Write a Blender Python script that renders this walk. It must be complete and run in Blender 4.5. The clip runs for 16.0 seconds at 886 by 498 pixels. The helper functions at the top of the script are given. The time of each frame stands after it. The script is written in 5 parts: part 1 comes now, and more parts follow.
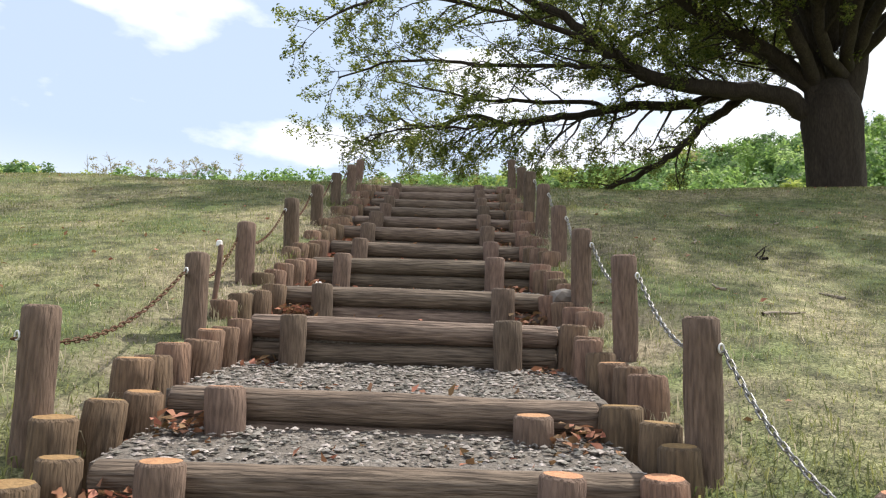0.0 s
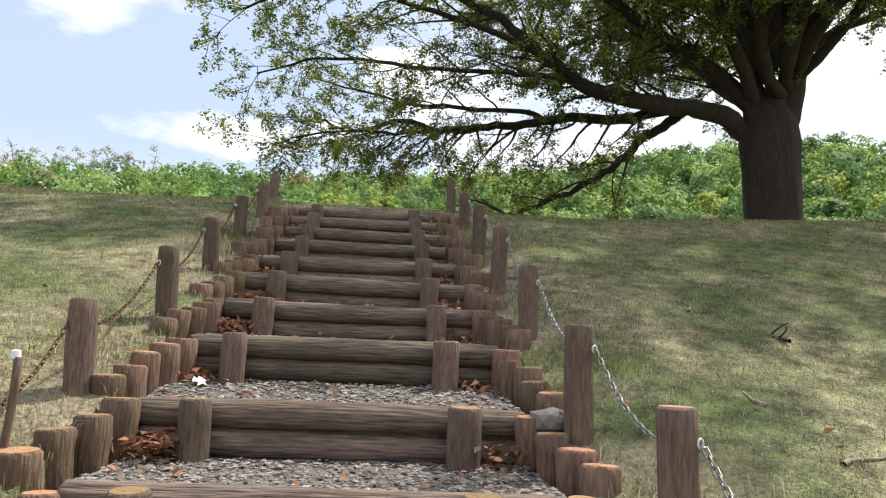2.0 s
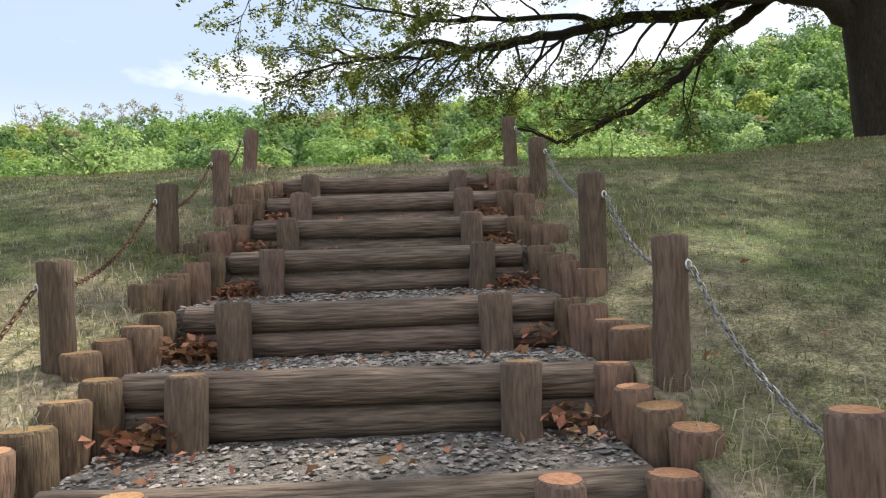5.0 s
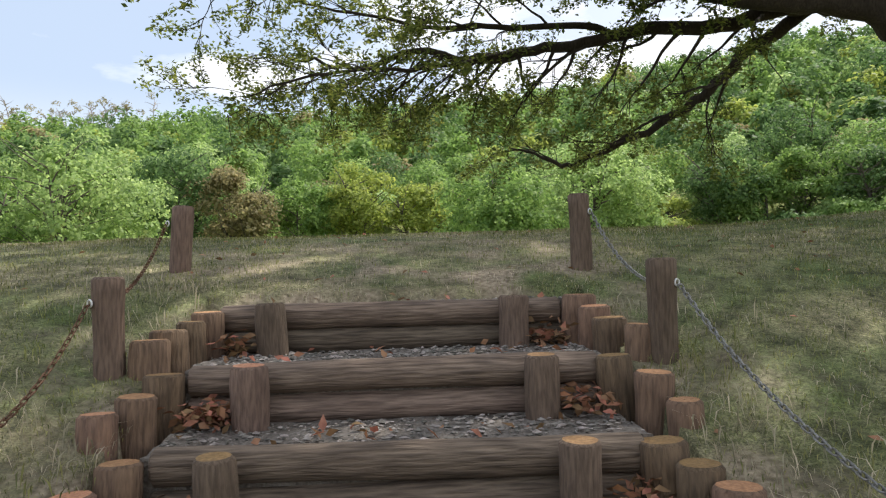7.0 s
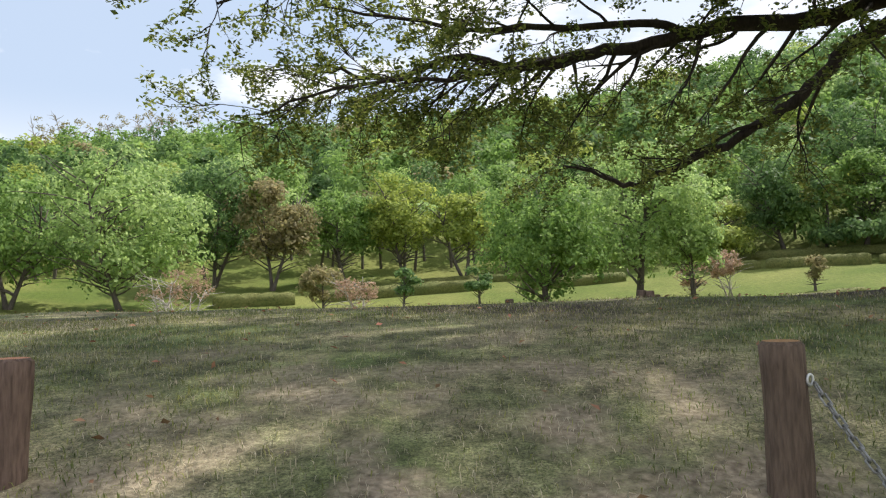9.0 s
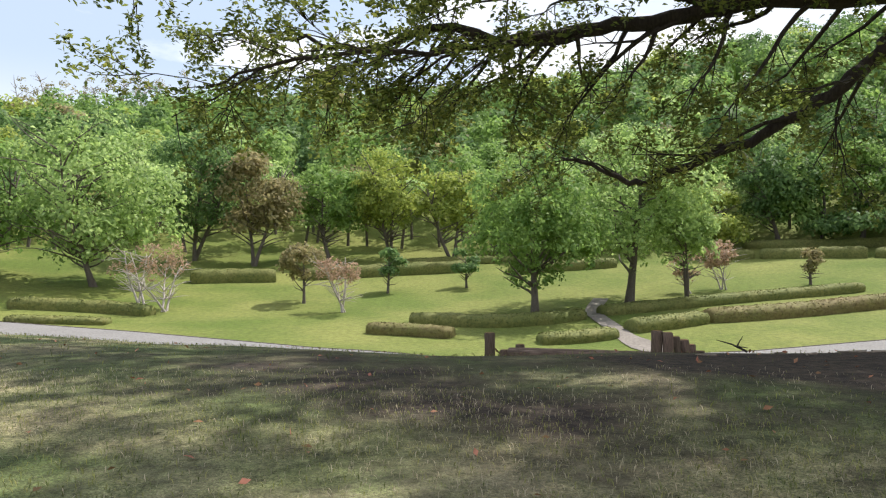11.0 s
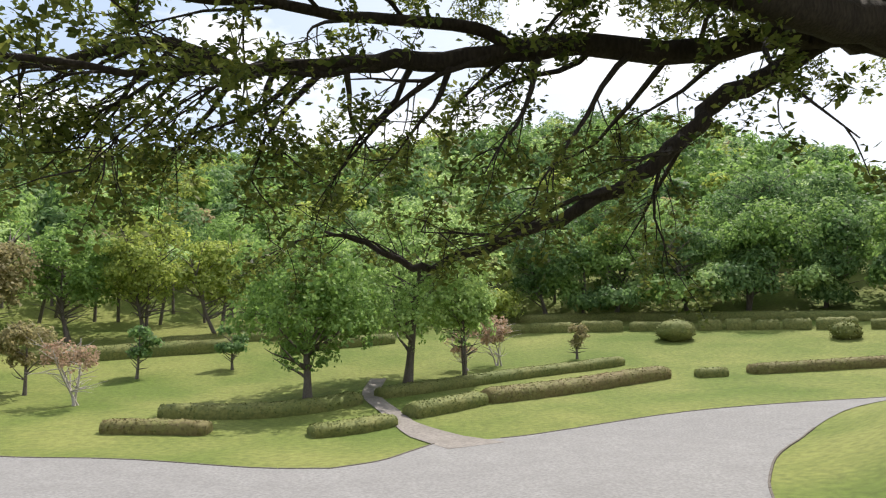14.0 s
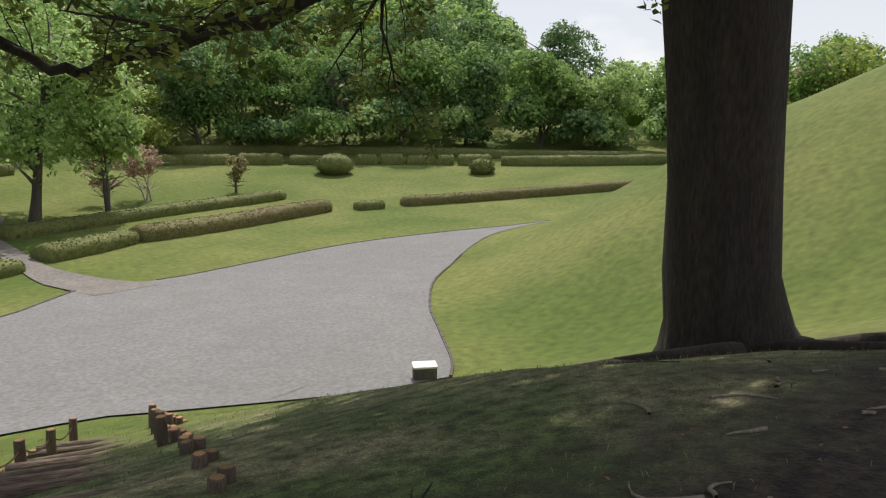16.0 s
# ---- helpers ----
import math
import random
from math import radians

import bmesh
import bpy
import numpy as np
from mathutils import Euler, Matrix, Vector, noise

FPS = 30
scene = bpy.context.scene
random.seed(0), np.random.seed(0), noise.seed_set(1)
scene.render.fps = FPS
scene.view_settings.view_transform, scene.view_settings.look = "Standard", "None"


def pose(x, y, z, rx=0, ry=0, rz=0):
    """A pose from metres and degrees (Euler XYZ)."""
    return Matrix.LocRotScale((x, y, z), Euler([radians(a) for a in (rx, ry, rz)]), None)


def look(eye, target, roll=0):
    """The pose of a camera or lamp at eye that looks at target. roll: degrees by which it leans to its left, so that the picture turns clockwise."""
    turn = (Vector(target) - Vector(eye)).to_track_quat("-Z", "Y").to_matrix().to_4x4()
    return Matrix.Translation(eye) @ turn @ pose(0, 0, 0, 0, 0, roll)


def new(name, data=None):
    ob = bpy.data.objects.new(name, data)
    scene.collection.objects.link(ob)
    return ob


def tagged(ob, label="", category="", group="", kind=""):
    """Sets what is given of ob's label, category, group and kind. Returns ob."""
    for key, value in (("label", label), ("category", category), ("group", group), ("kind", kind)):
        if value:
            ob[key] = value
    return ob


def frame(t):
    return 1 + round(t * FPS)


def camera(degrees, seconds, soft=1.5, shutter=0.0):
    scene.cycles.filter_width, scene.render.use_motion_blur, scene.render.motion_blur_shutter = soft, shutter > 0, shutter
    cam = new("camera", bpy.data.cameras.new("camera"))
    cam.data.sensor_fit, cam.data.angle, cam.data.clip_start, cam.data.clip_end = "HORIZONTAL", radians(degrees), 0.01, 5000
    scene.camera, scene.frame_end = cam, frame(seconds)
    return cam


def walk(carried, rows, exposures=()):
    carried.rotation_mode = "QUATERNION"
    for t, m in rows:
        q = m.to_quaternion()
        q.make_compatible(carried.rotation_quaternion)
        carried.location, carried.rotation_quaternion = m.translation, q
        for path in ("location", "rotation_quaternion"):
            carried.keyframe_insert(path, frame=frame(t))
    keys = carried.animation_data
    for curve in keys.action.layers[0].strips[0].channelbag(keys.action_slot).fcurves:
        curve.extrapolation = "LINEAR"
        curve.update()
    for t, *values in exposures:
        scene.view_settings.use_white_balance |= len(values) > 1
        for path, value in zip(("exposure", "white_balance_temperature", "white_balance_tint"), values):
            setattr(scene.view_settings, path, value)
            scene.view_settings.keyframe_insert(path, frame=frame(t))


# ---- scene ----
cam = camera(63.0, 16.0, soft=1.2)
PATH = [
    (0, (0.246, 1.825, 0.089), (0.214, 3.806, 0.363), 1.8),
    (0.5, (0.195, 2.142, 0.277), (0.261, 4.131, 0.480), 3.0),
    (1, (0.2, 2.56, 0.48), (0.164, 4.553, 0.648), -2.8),
    (1.5, (0.153, 2.922, 0.624), (0.173, 4.917, 0.758), 1.1),
    (2, (0.141, 3.247, 0.738), (0.321, 5.219, 1.018), 2.3),
    (2.5, (0.154, 3.653, 0.916), (0.184, 5.636, 1.176), -2.0),
    (3, (0.130, 4.084, 1.161), (0.315, 6.064, 1.378), -0.7),
    (3.5, (0.184, 4.575, 1.273), (0.221, 6.563, 1.493), -3.0),
    (4, (0.256, 5.015, 1.321), (0.185, 7.002, 1.535), -3.2),
    (4.5, (0.172, 5.614, 1.504), (0.256, 7.609, 1.616), 1.5),
    (5, (0.202, 6.291, 1.607), (0.279, 8.288, 1.684), -2.1),
    (7.5, (-0.06, 9.127, 2.793), (0.088, 11.12, 2.872), -1.6),
    (8, (-0.03, 9.684, 2.942), (0.023, 11.677, 3.096), -1.2),
    (10.5, (0.299, 12.231, 3.694), (0.322, 14.230, 3.690), -2.4),
    (11, (0.391, 12.759, 3.832), (0.445, 14.758, 3.861), -0.3),
    (11.5, (0.572, 13.310, 4.027), (0.793, 15.292, 4.180), 0.3),
    (12, (0.730, 13.900, 4.143), (1.005, 15.870, 4.344), -2.7),
    (12.5, (0.782, 14.498, 4.251), (1.244, 16.443, 4.290), 0.1),
    (13, (0.901, 15.048, 4.331), (1.446, 16.967, 4.475), -2.1),
    (13.5, (1.085, 15.607, 4.365), (1.654, 17.519, 4.509), -0.4),
    (14, (1.277, 16.192, 4.373), (1.923, 18.073, 4.591), -0.8),
    (14.5, (1.428, 16.714, 4.378), (2.072, 18.592, 4.618), -2.3),
    (15, (1.501, 17.190, 4.383), (2.508, 18.898, 4.649), 1.0),
    (15.5, (1.605, 17.645, 4.386), (2.764, 19.267, 4.548), -2.1),
    (16, (1.673, 18.183, 4.365), (3.095, 19.567, 4.119), 0.2),
]
walk(cam, [(t, look(eye, target, roll)) for t, eye, target, roll in PATH], [(0.0, 0.36), (1.0, 0.3), (2.0, 0.32), (3.0, 0.2), (4.0, 0.2), (4.6, 0.32), (5.0, 0.36), (7.4, 0.24), (8.0, 0.2), (10.5, 0.3), (12.0, 0.4), (13.2, 0.4), (14.5, 0.17), (15.0, 0.02), (16.0, -0.25)])

# ---- light ----
SUN_AZ, SUN_EL = 50.0, 58.0  # degrees from +y towards +x, and above the horizon
world = bpy.data.worlds.new("sky")
scene.world = world
world.use_nodes = True
wn, wl = world.node_tree.nodes, world.node_tree.links
wn.clear()
sky = wn.new("ShaderNodeTexSky")
sky.sky_type, sky.sun_disc = "NISHITA", False
sky.sun_elevation, sky.sun_rotation = radians(SUN_EL), radians(SUN_AZ)
sky.air_density, sky.dust_density, sky.ozone_density = 1.0, 1.2, 1.0
wcoord = wn.new("ShaderNodeTexCoord")
wmap = wn.new("ShaderNodeMapping")
wmap.inputs["Scale"].default_value = (1.3, 1.3, 3.0)
wmap.inputs["Location"].default_value = (0.9, 0.4, 0.72)
wnoise = wn.new("ShaderNodeTexNoise")
wnoise.inputs["Scale"].default_value, wnoise.inputs["Detail"].default_value = 3.0, 8.0
wramp = wn.new("ShaderNodeValToRGB")
wramp.color_ramp.elements[0].position, wramp.color_ramp.elements[1].position = 0.5, 0.61
wramp.color_ramp.elements[1].color = (0.92, 0.92, 0.92, 1)
whaze, wmix = wn.new("ShaderNodeMixRGB"), wn.new("ShaderNodeMixRGB")
whaze.inputs["Fac"].default_value = 0.72
wsep = wn.new("ShaderNodeSeparateXYZ")
wlow = wn.new("ShaderNodeMapRange")
wlow.interpolation_type = "SMOOTHSTEP"
wlow.inputs["From Min"].default_value, wlow.inputs["From Max"].default_value = 0.1, 0.26
wair = wn.new("ShaderNodeMixRGB")
wair.inputs["Color1"].default_value, wair.inputs["Color2"].default_value = (11.7, 11.7, 12.0, 1), (6.4, 7.6, 9.5, 1)
wl.new(wcoord.outputs["Generated"], wsep.inputs["Vector"])
wl.new(wsep.outputs["Z"], wlow.inputs["Value"])
# the air grows whiter towards the sun's side
weast = wn.new("ShaderNodeMapRange")
weast.inputs["From Min"].default_value, weast.inputs["From Max"].default_value = -0.1, 0.6
weast.inputs["To Min"].default_value, weast.inputs["To Max"].default_value = 1.0, 0.2
wl.new(wsep.outputs["X"], weast.inputs["Value"])
wfac = wn.new("ShaderNodeMath")
wfac.operation = "MULTIPLY"
wl.new(wlow.outputs["Result"], wfac.inputs[0])
wl.new(weast.outputs["Result"], wfac.inputs[1])
wl.new(wfac.outputs["Value"], wair.inputs["Fac"])
wl.new(wair.outputs["Color"], whaze.inputs["Color2"])
wmix.inputs["Color2"].default_value = (11.4, 11.4, 11.6, 1)
wbg = wn.new("ShaderNodeBackground")
wbg.inputs["Strength"].default_value = 0.1
wout = wn.new("ShaderNodeOutputWorld")
wl.new(wcoord.outputs["Generated"], wmap.inputs["Vector"])
wl.new(wmap.outputs["Vector"], wnoise.inputs["Vector"])
wl.new(wnoise.outputs["Fac"], wramp.inputs["Fac"])
wl.new(wramp.outputs["Color"], wmix.inputs["Fac"])
wl.new(sky.outputs["Color"], whaze.inputs["Color1"])
wl.new(whaze.outputs["Color"], wmix.inputs["Color1"])
wl.new(wmix.outputs["Color"], wbg.inputs["Color"])
wl.new(wbg.outputs["Background"], wout.inputs["Surface"])

sun_data = bpy.data.lights.new("sun", "SUN")
sun_data.energy, sun_data.angle, sun_data.color = 5.0, radians(0.6), (1.0, 0.95, 0.87)
sun_dir = Vector((math.sin(radians(SUN_AZ)) * math.cos(radians(SUN_EL)), math.cos(radians(SUN_AZ)) * math.cos(radians(SUN_EL)), math.sin(radians(SUN_EL))))
sun = new("sun", sun_data)
sun.matrix_basis = look((0, 0, 60), Vector((0, 0, 60)) - sun_dir)


# ---- materials ----
def mat(name, colours, scale=(4.0, 40.0), rough=0.85, bump=0.3, stretch=(1, 1, 1), metal=0.0, island=0.0, translucent=0.0, bump_scale=None, spread=(0.3, 0.7), rnd=0.0):
    """A surface with three colours mixed at two scales, fine relief and, for leaves, light passing through."""
    m = bpy.data.materials.new(name)
    m.use_nodes = True
    n, l = m.node_tree.nodes, m.node_tree.links
    b = n["Principled BSDF"]
    co = n.new("ShaderNodeTexCoord")
    mp = n.new("ShaderNodeMapping")
    mp.inputs["Scale"].default_value = stretch
    l.new(co.outputs["Object"], mp.inputs["Vector"])
    big, fine = n.new("ShaderNodeTexNoise"), n.new("ShaderNodeTexNoise")
    for tex, s in ((big, scale[0]), (fine, scale[1])):
        tex.inputs["Scale"].default_value, tex.inputs["Detail"].default_value = s, 5.0
        l.new(mp.outputs["Vector"], tex.inputs["Vector"])
    r1 = n.new("ShaderNodeMapRange")
    r1.inputs["From Min"].default_value, r1.inputs["From Max"].default_value = spread
    l.new(big.outputs["Fac"], r1.inputs["Value"])
    r2 = n.new("ShaderNodeMapRange")
    r2.inputs["From Min"].default_value, r2.inputs["From Max"].default_value = 0.35, 0.68
    l.new(fine.outputs["Fac"], r2.inputs["Value"])
    m1, m2 = n.new("ShaderNodeMixRGB"), n.new("ShaderNodeMixRGB")
    m1.inputs["Color1"].default_value, m1.inputs["Color2"].default_value = (*colours[0], 1), (*colours[1], 1)
    m2.inputs["Color2"].default_value = (*colours[2], 1)
    l.new(r1.outputs["Result"], m1.inputs["Fac"])
    l.new(m1.outputs["Color"], m2.inputs["Color1"])
    half = n.new("ShaderNodeMath")
    half.operation = "MULTIPLY"
    half.inputs[1].default_value = 0.7
    l.new(r2.outputs["Result"], half.inputs[0])
    l.new(half.outputs["Value"], m2.inputs["Fac"])
    colour = m2.outputs["Color"]
    if island or rnd:
        src = n.new("ShaderNodeNewGeometry").outputs["Random Per Island"] if island else n.new("ShaderNodeObjectInfo").outputs["Random"]
        amount = island or rnd
        hsv = n.new("ShaderNodeHueSaturation")
        v = n.new("ShaderNodeMapRange")
        v.inputs["To Min"].default_value, v.inputs["To Max"].default_value = 1 - amount, 1 + amount
        l.new(src, v.inputs["Value"])
        l.new(v.outputs["Result"], hsv.inputs["Value"])
        h = n.new("ShaderNodeMapRange")
        h.inputs["To Min"].default_value, h.inputs["To Max"].default_value = 0.5 + 0.05 * amount, 0.5 - 0.05 * amount
        l.new(src, h.inputs["Value"])
        l.new(h.outputs["Result"], hsv.inputs["Hue"])
        l.new(colour, hsv.inputs["Color"])
        colour = hsv.outputs["Color"]
    l.new(colour, b.inputs["Base Color"])
    b.inputs["Roughness"].default_value, b.inputs["Metallic"].default_value = rough, metal
    b.inputs["Specular IOR Level"].default_value = 0.3
    if bump:
        bp = n.new("ShaderNodeBump")
        bp.inputs["Strength"].default_value = bump
        bp.inputs["Distance"].default_value = 0.02
        l.new(fine.outputs["Fac"], bp.inputs["Height"])
        l.new(bp.outputs["Normal"], b.inputs["Normal"])
    if translucent:
        tr = n.new("ShaderNodeBsdfTranslucent")
        l.new(colour, tr.inputs["Color"])
        mix = n.new("ShaderNodeMixShader")
        mix.inputs["Fac"].default_value = translucent
        l.new(b.outputs["BSDF"], mix.inputs[1])
        l.new(tr.outputs["BSDF"], mix.inputs[2])
        l.new(mix.outputs["Shader"], n["Material Output"].inputs["Surface"])
    return m


M_BARK = mat("log bark", [(0.165, 0.12, 0.09), (0.275, 0.208, 0.157), (0.026, 0.018, 0.015)], (3, 15), 0.92, 1.0, (0.45, 5, 5), rnd=0.25)
M_POST = mat("post bark", [(0.155, 0.108, 0.08), (0.215, 0.152, 0.112), (0.062, 0.043, 0.033)], (3, 18), 0.92, 0.9, (5, 5, 0.7), rnd=0.22)
M_CUT = mat("cut wood", [(0.38, 0.2, 0.09), (0.44, 0.26, 0.13), (0.2, 0.11, 0.055)], (9, 70), 0.9, 0.6, rnd=0.4)
M_STUB = mat("stub bark", [(0.172, 0.114, 0.077), (0.25, 0.162, 0.103), (0.06, 0.04, 0.03)], (3, 16), 0.92, 1.0, (5, 5, 0.7), rnd=0.3)
M_DRYTWIG = mat("dry twig", [(0.24, 0.2, 0.155), (0.33, 0.28, 0.22), (0.13, 0.1, 0.08)], (6, 40), 0.9, 0.4)
M_GRAVEL = mat("stair gravel", [(0.17, 0.145, 0.122), (0.24, 0.21, 0.182), (0.06, 0.05, 0.042)], (6, 60), 0.95, 1.0)
M_STONE = mat("gravel stone", [(0.225, 0.2, 0.175), (0.31, 0.285, 0.255), (0.105, 0.09, 0.074)], (5, 60), 0.9, 0.3, island=0.65)
M_ROAD = mat("road gravel", [(0.215, 0.205, 0.2), (0.25, 0.24, 0.234), (0.13, 0.124, 0.12)], (0.6, 9), 0.95, 0.9)
M_PATH = mat("stone path", [(0.27, 0.24, 0.215), (0.2, 0.178, 0.16), (0.12, 0.105, 0.092)], (0.9, 6), 0.95, 0.5)
M_STEEL = mat("galvanised steel", [(0.36, 0.36, 0.355), (0.28, 0.275, 0.27), (0.16, 0.15, 0.135)], (20, 120), 0.45, 0.1, metal=0.8)
M_RUST = mat("rusty iron", [(0.13, 0.07, 0.043), (0.19, 0.1, 0.058), (0.06, 0.036, 0.027)], (20, 120), 0.85, 0.4, metal=0.2)
M_EYE = mat("bright steel", [(0.8, 0.8, 0.8), (0.7, 0.7, 0.7), (0.55, 0.55, 0.54)], (20, 120), 0.4, 0.05, metal=0.5)
M_OAKBARK = mat("oak bark", [(0.04, 0.031, 0.025), (0.068, 0.053, 0.042), (0.018, 0.014, 0.012)], (1.5, 9), 0.95, 1.0, (3, 3, 0.7))
M_OAKLEAF = mat("oak leaf", [(0.155, 0.195, 0.042), (0.215, 0.24, 0.055), (0.105, 0.14, 0.032)], (0.6, 4), 0.5, 0.0, island=0.5, translucent=0.58)
M_DRYLEAF = mat("dry leaf", [(0.3, 0.13, 0.065), (0.36, 0.21, 0.12), (0.17, 0.08, 0.045)], (6, 30), 0.8, 0.0, island=0.5, translucent=0.2)
M_BLADE = mat("grass blade", [(0.175, 0.205, 0.06), (0.28, 0.265, 0.11), (0.12, 0.155, 0.043)], (0.8, 3), 0.8, 0.0, island=0.5, translucent=0.5)
M_STRAW = mat("straw blade", [(0.36, 0.325, 0.22), (0.48, 0.435, 0.31), (0.23, 0.2, 0.13)], (0.5, 3), 0.8, 0.0, island=0.5, translucent=0.4)
M_HEDGE = mat("hedge leaves", [(0.14, 0.165, 0.045), (0.21, 0.205, 0.065), (0.08, 0.1, 0.03)], (0.5, 5), 0.8, 0.6, island=0.35, translucent=0.1)
M_HEDGE_RED = mat("reddish hedge leaves", [(0.2, 0.155, 0.065), (0.19, 0.19, 0.06), (0.1, 0.075, 0.036)], (0.5, 5), 0.8, 0.6, island=0.35, translucent=0.1)
M_TRUNK = mat("grey trunk bark", [(0.12, 0.1, 0.085), (0.18, 0.155, 0.13), (0.06, 0.05, 0.042)], (2, 14), 0.95, 0.7, (3, 3, 0.8))
M_PALETRUNK = mat("pale trunk bark", [(0.4, 0.36, 0.33), (0.5, 0.46, 0.43), (0.28, 0.24, 0.22)], (2, 14), 0.9, 0.4, (3, 3, 0.8))
LEAFSETS = {
    "fresh": [(0.15, 0.235, 0.06), (0.2, 0.29, 0.085), (0.1, 0.17, 0.045)],
    "pale": [(0.27, 0.38, 0.12), (0.38, 0.47, 0.21), (0.18, 0.27, 0.075)],
    "dark": [(0.095, 0.165, 0.055), (0.13, 0.2, 0.068), (0.065, 0.115, 0.042)],
    "yellow": [(0.23, 0.28, 0.065), (0.28, 0.31, 0.075), (0.17, 0.22, 0.05)],
    "red": [(0.27, 0.185, 0.125), (0.31, 0.23, 0.16), (0.2, 0.14, 0.09)],
    "brown": [(0.22, 0.19, 0.095), (0.23, 0.22, 0.095), (0.15, 0.125, 0.065)],
}
M_LEAF = {k: mat(k + " foliage", [tuple((1.3 if k == "pale" else 1.5) * c for c in q) for q in v], (0.06, 2.0), 0.6, 0.0, island=0.3, translucent=0.55) for k, v in LEAFSETS.items()}


def ground_material():
    m = mat("grass ground", [(0.098, 0.127, 0.042), (0.275, 0.235, 0.138), (0.05, 0.062, 0.02)], (0.9, 42), 0.95, 1.0, spread=(0.4, 0.64))
    n, l = m.node_tree.nodes, m.node_tree.links
    b = n["Principled BSDF"]
    hill = b.inputs["Base Color"].links[0].from_socket
    co = n.new("ShaderNodeTexCoord")
    # tufts and thatch: mottling a hand wide, and specks of single stalks
    for size, rough, amount in ((6.5, 0.6, 0.6), (110.0, 0.7, 0.75)):
        tuft, tuft_mix = n.new("ShaderNodeTexNoise"), n.new("ShaderNodeMixRGB")
        tuft.inputs["Scale"].default_value, tuft.inputs["Detail"].default_value, tuft.inputs["Roughness"].default_value = size, 4.0, rough
        steep = n.new("ShaderNodeMapRange")
        steep.inputs["From Min"].default_value, steep.inputs["From Max"].default_value = 0.32, 0.68
        tuft_mix.blend_type = "OVERLAY"
        tuft_mix.inputs["Fac"].default_value = amount
        l.new(co.outputs["Object"], tuft.inputs["Vector"])
        l.new(tuft.outputs["Fac"], steep.inputs["Value"])
        l.new(hill, tuft_mix.inputs["Color1"])
        l.new(steep.outputs["Result"], tuft_mix.inputs["Color2"])
        hill = tuft_mix.outputs["Color"]
    sep = n.new("ShaderNodeSeparateXYZ")
    l.new(co.outputs["Object"], sep.inputs["Vector"])
    # mown lawn of the valley
    lawn_noise, lawn_fine = n.new("ShaderNodeTexNoise"), n.new("ShaderNodeTexNoise")
    lawn_noise.inputs["Scale"].default_value, lawn_noise.inputs["Detail"].default_value = 0.12, 6.0
    lawn_fine.inputs["Scale"].default_value, lawn_fine.inputs["Detail"].default_value = 3.2, 10.0
    for tex in (lawn_noise, lawn_fine):
        l.new(co.outputs["Object"], tex.inputs["Vector"])
    lr = n.new("ShaderNodeValToRGB")
    lr.color_ramp.elements[0].position, lr.color_ramp.elements[1].position = 0.35, 0.65
    lr.color_ramp.elements[0].color, lr.color_ramp.elements[1].color = (0.088, 0.124, 0.019, 1), (0.168, 0.18, 0.046, 1)
    l.new(lawn_noise.outputs["Fac"], lr.inputs["Fac"])
    lm = n.new("ShaderNodeMixRGB")
    lm.blend_type = "OVERLAY"
    lm.inputs["Fac"].default_value = 0.6
    l.new(lr.outputs["Color"], lm.inputs["Color1"])
    l.new(lawn_fine.outputs["Fac"], lm.inputs["Color2"])
    far = n.new("ShaderNodeMapRange")
    far.inputs["From Min"].default_value, far.inputs["From Max"].default_value = 24.0, 29.0
    l.new(sep.outputs["Y"], far.inputs["Value"])
    east = n.new("ShaderNodeMapRange")
    east.inputs["From Min"].default_value, east.inputs["From Max"].default_value = 12.0, 17.0
    l.new(sep.outputs["X"], east.inputs["Value"])
    either = n.new("ShaderNodeMath")
    either.operation = "MAXIMUM"
    l.new(far.outputs["Result"], either.inputs[0])
    l.new(east.outputs["Result"], either.inputs[1])
    m1 = n.new("ShaderNodeMixRGB")
    l.new(either.outputs["Value"], m1.inputs["Fac"])
    l.new(hill, m1.inputs["Color1"])
    l.new(lm.outputs["Color"], m1.inputs["Color2"])
    # trodden bare soil on the crown of the hill
    dist = n.new("ShaderNodeVectorMath")
    dist.operation = "DISTANCE"
    sc = n.new("ShaderNodeVectorMath")
    sc.operation = "MULTIPLY"
    sc.inputs[1].default_value = (0.32, 1.5, 0.0)
    l.new(co.outputs["Object"], sc.inputs[0])
    l.new(sc.outputs["Vector"], dist.inputs[0])
    dist.inputs[1].default_value = (2.05, 27.0, 0.0)
    sn = n.new("ShaderNodeTexNoise")
    sn.inputs["Scale"].default_value, sn.inputs["Detail"].default_value = 0.5, 6.0
    l.new(co.outputs["Object"], sn.inputs["Vector"])
    add = n.new("ShaderNodeMath")
    add.operation = "MULTIPLY_ADD"
    add.inputs[1].default_value = 7.0
    l.new(sn.outputs["Fac"], add.inputs[0])
    l.new(dist.outputs["Value"], add.inputs[2])
    soil = n.new("ShaderNodeMapRange")
    soil.inputs["From Min"].default_value, soil.inputs["From Max"].default_value = 7.3, 5.7
    l.new(add.outputs["Value"], soil.inputs["Value"])
    m2 = n.new("ShaderNodeMixRGB")
    scrap = n.new("ShaderNodeTexNoise")
    scrap.inputs["Scale"].default_value, scrap.inputs["Detail"].default_value = 9.0, 8.0
    scrap.inputs["Roughness"].default_value = 0.7
    l.new(co.outputs["Object"], scrap.inputs["Vector"])
    scol = n.new("ShaderNodeValToRGB")
    scol.color_ramp.elements[0].position, scol.color_ramp.elements[1].position = 0.4, 0.72
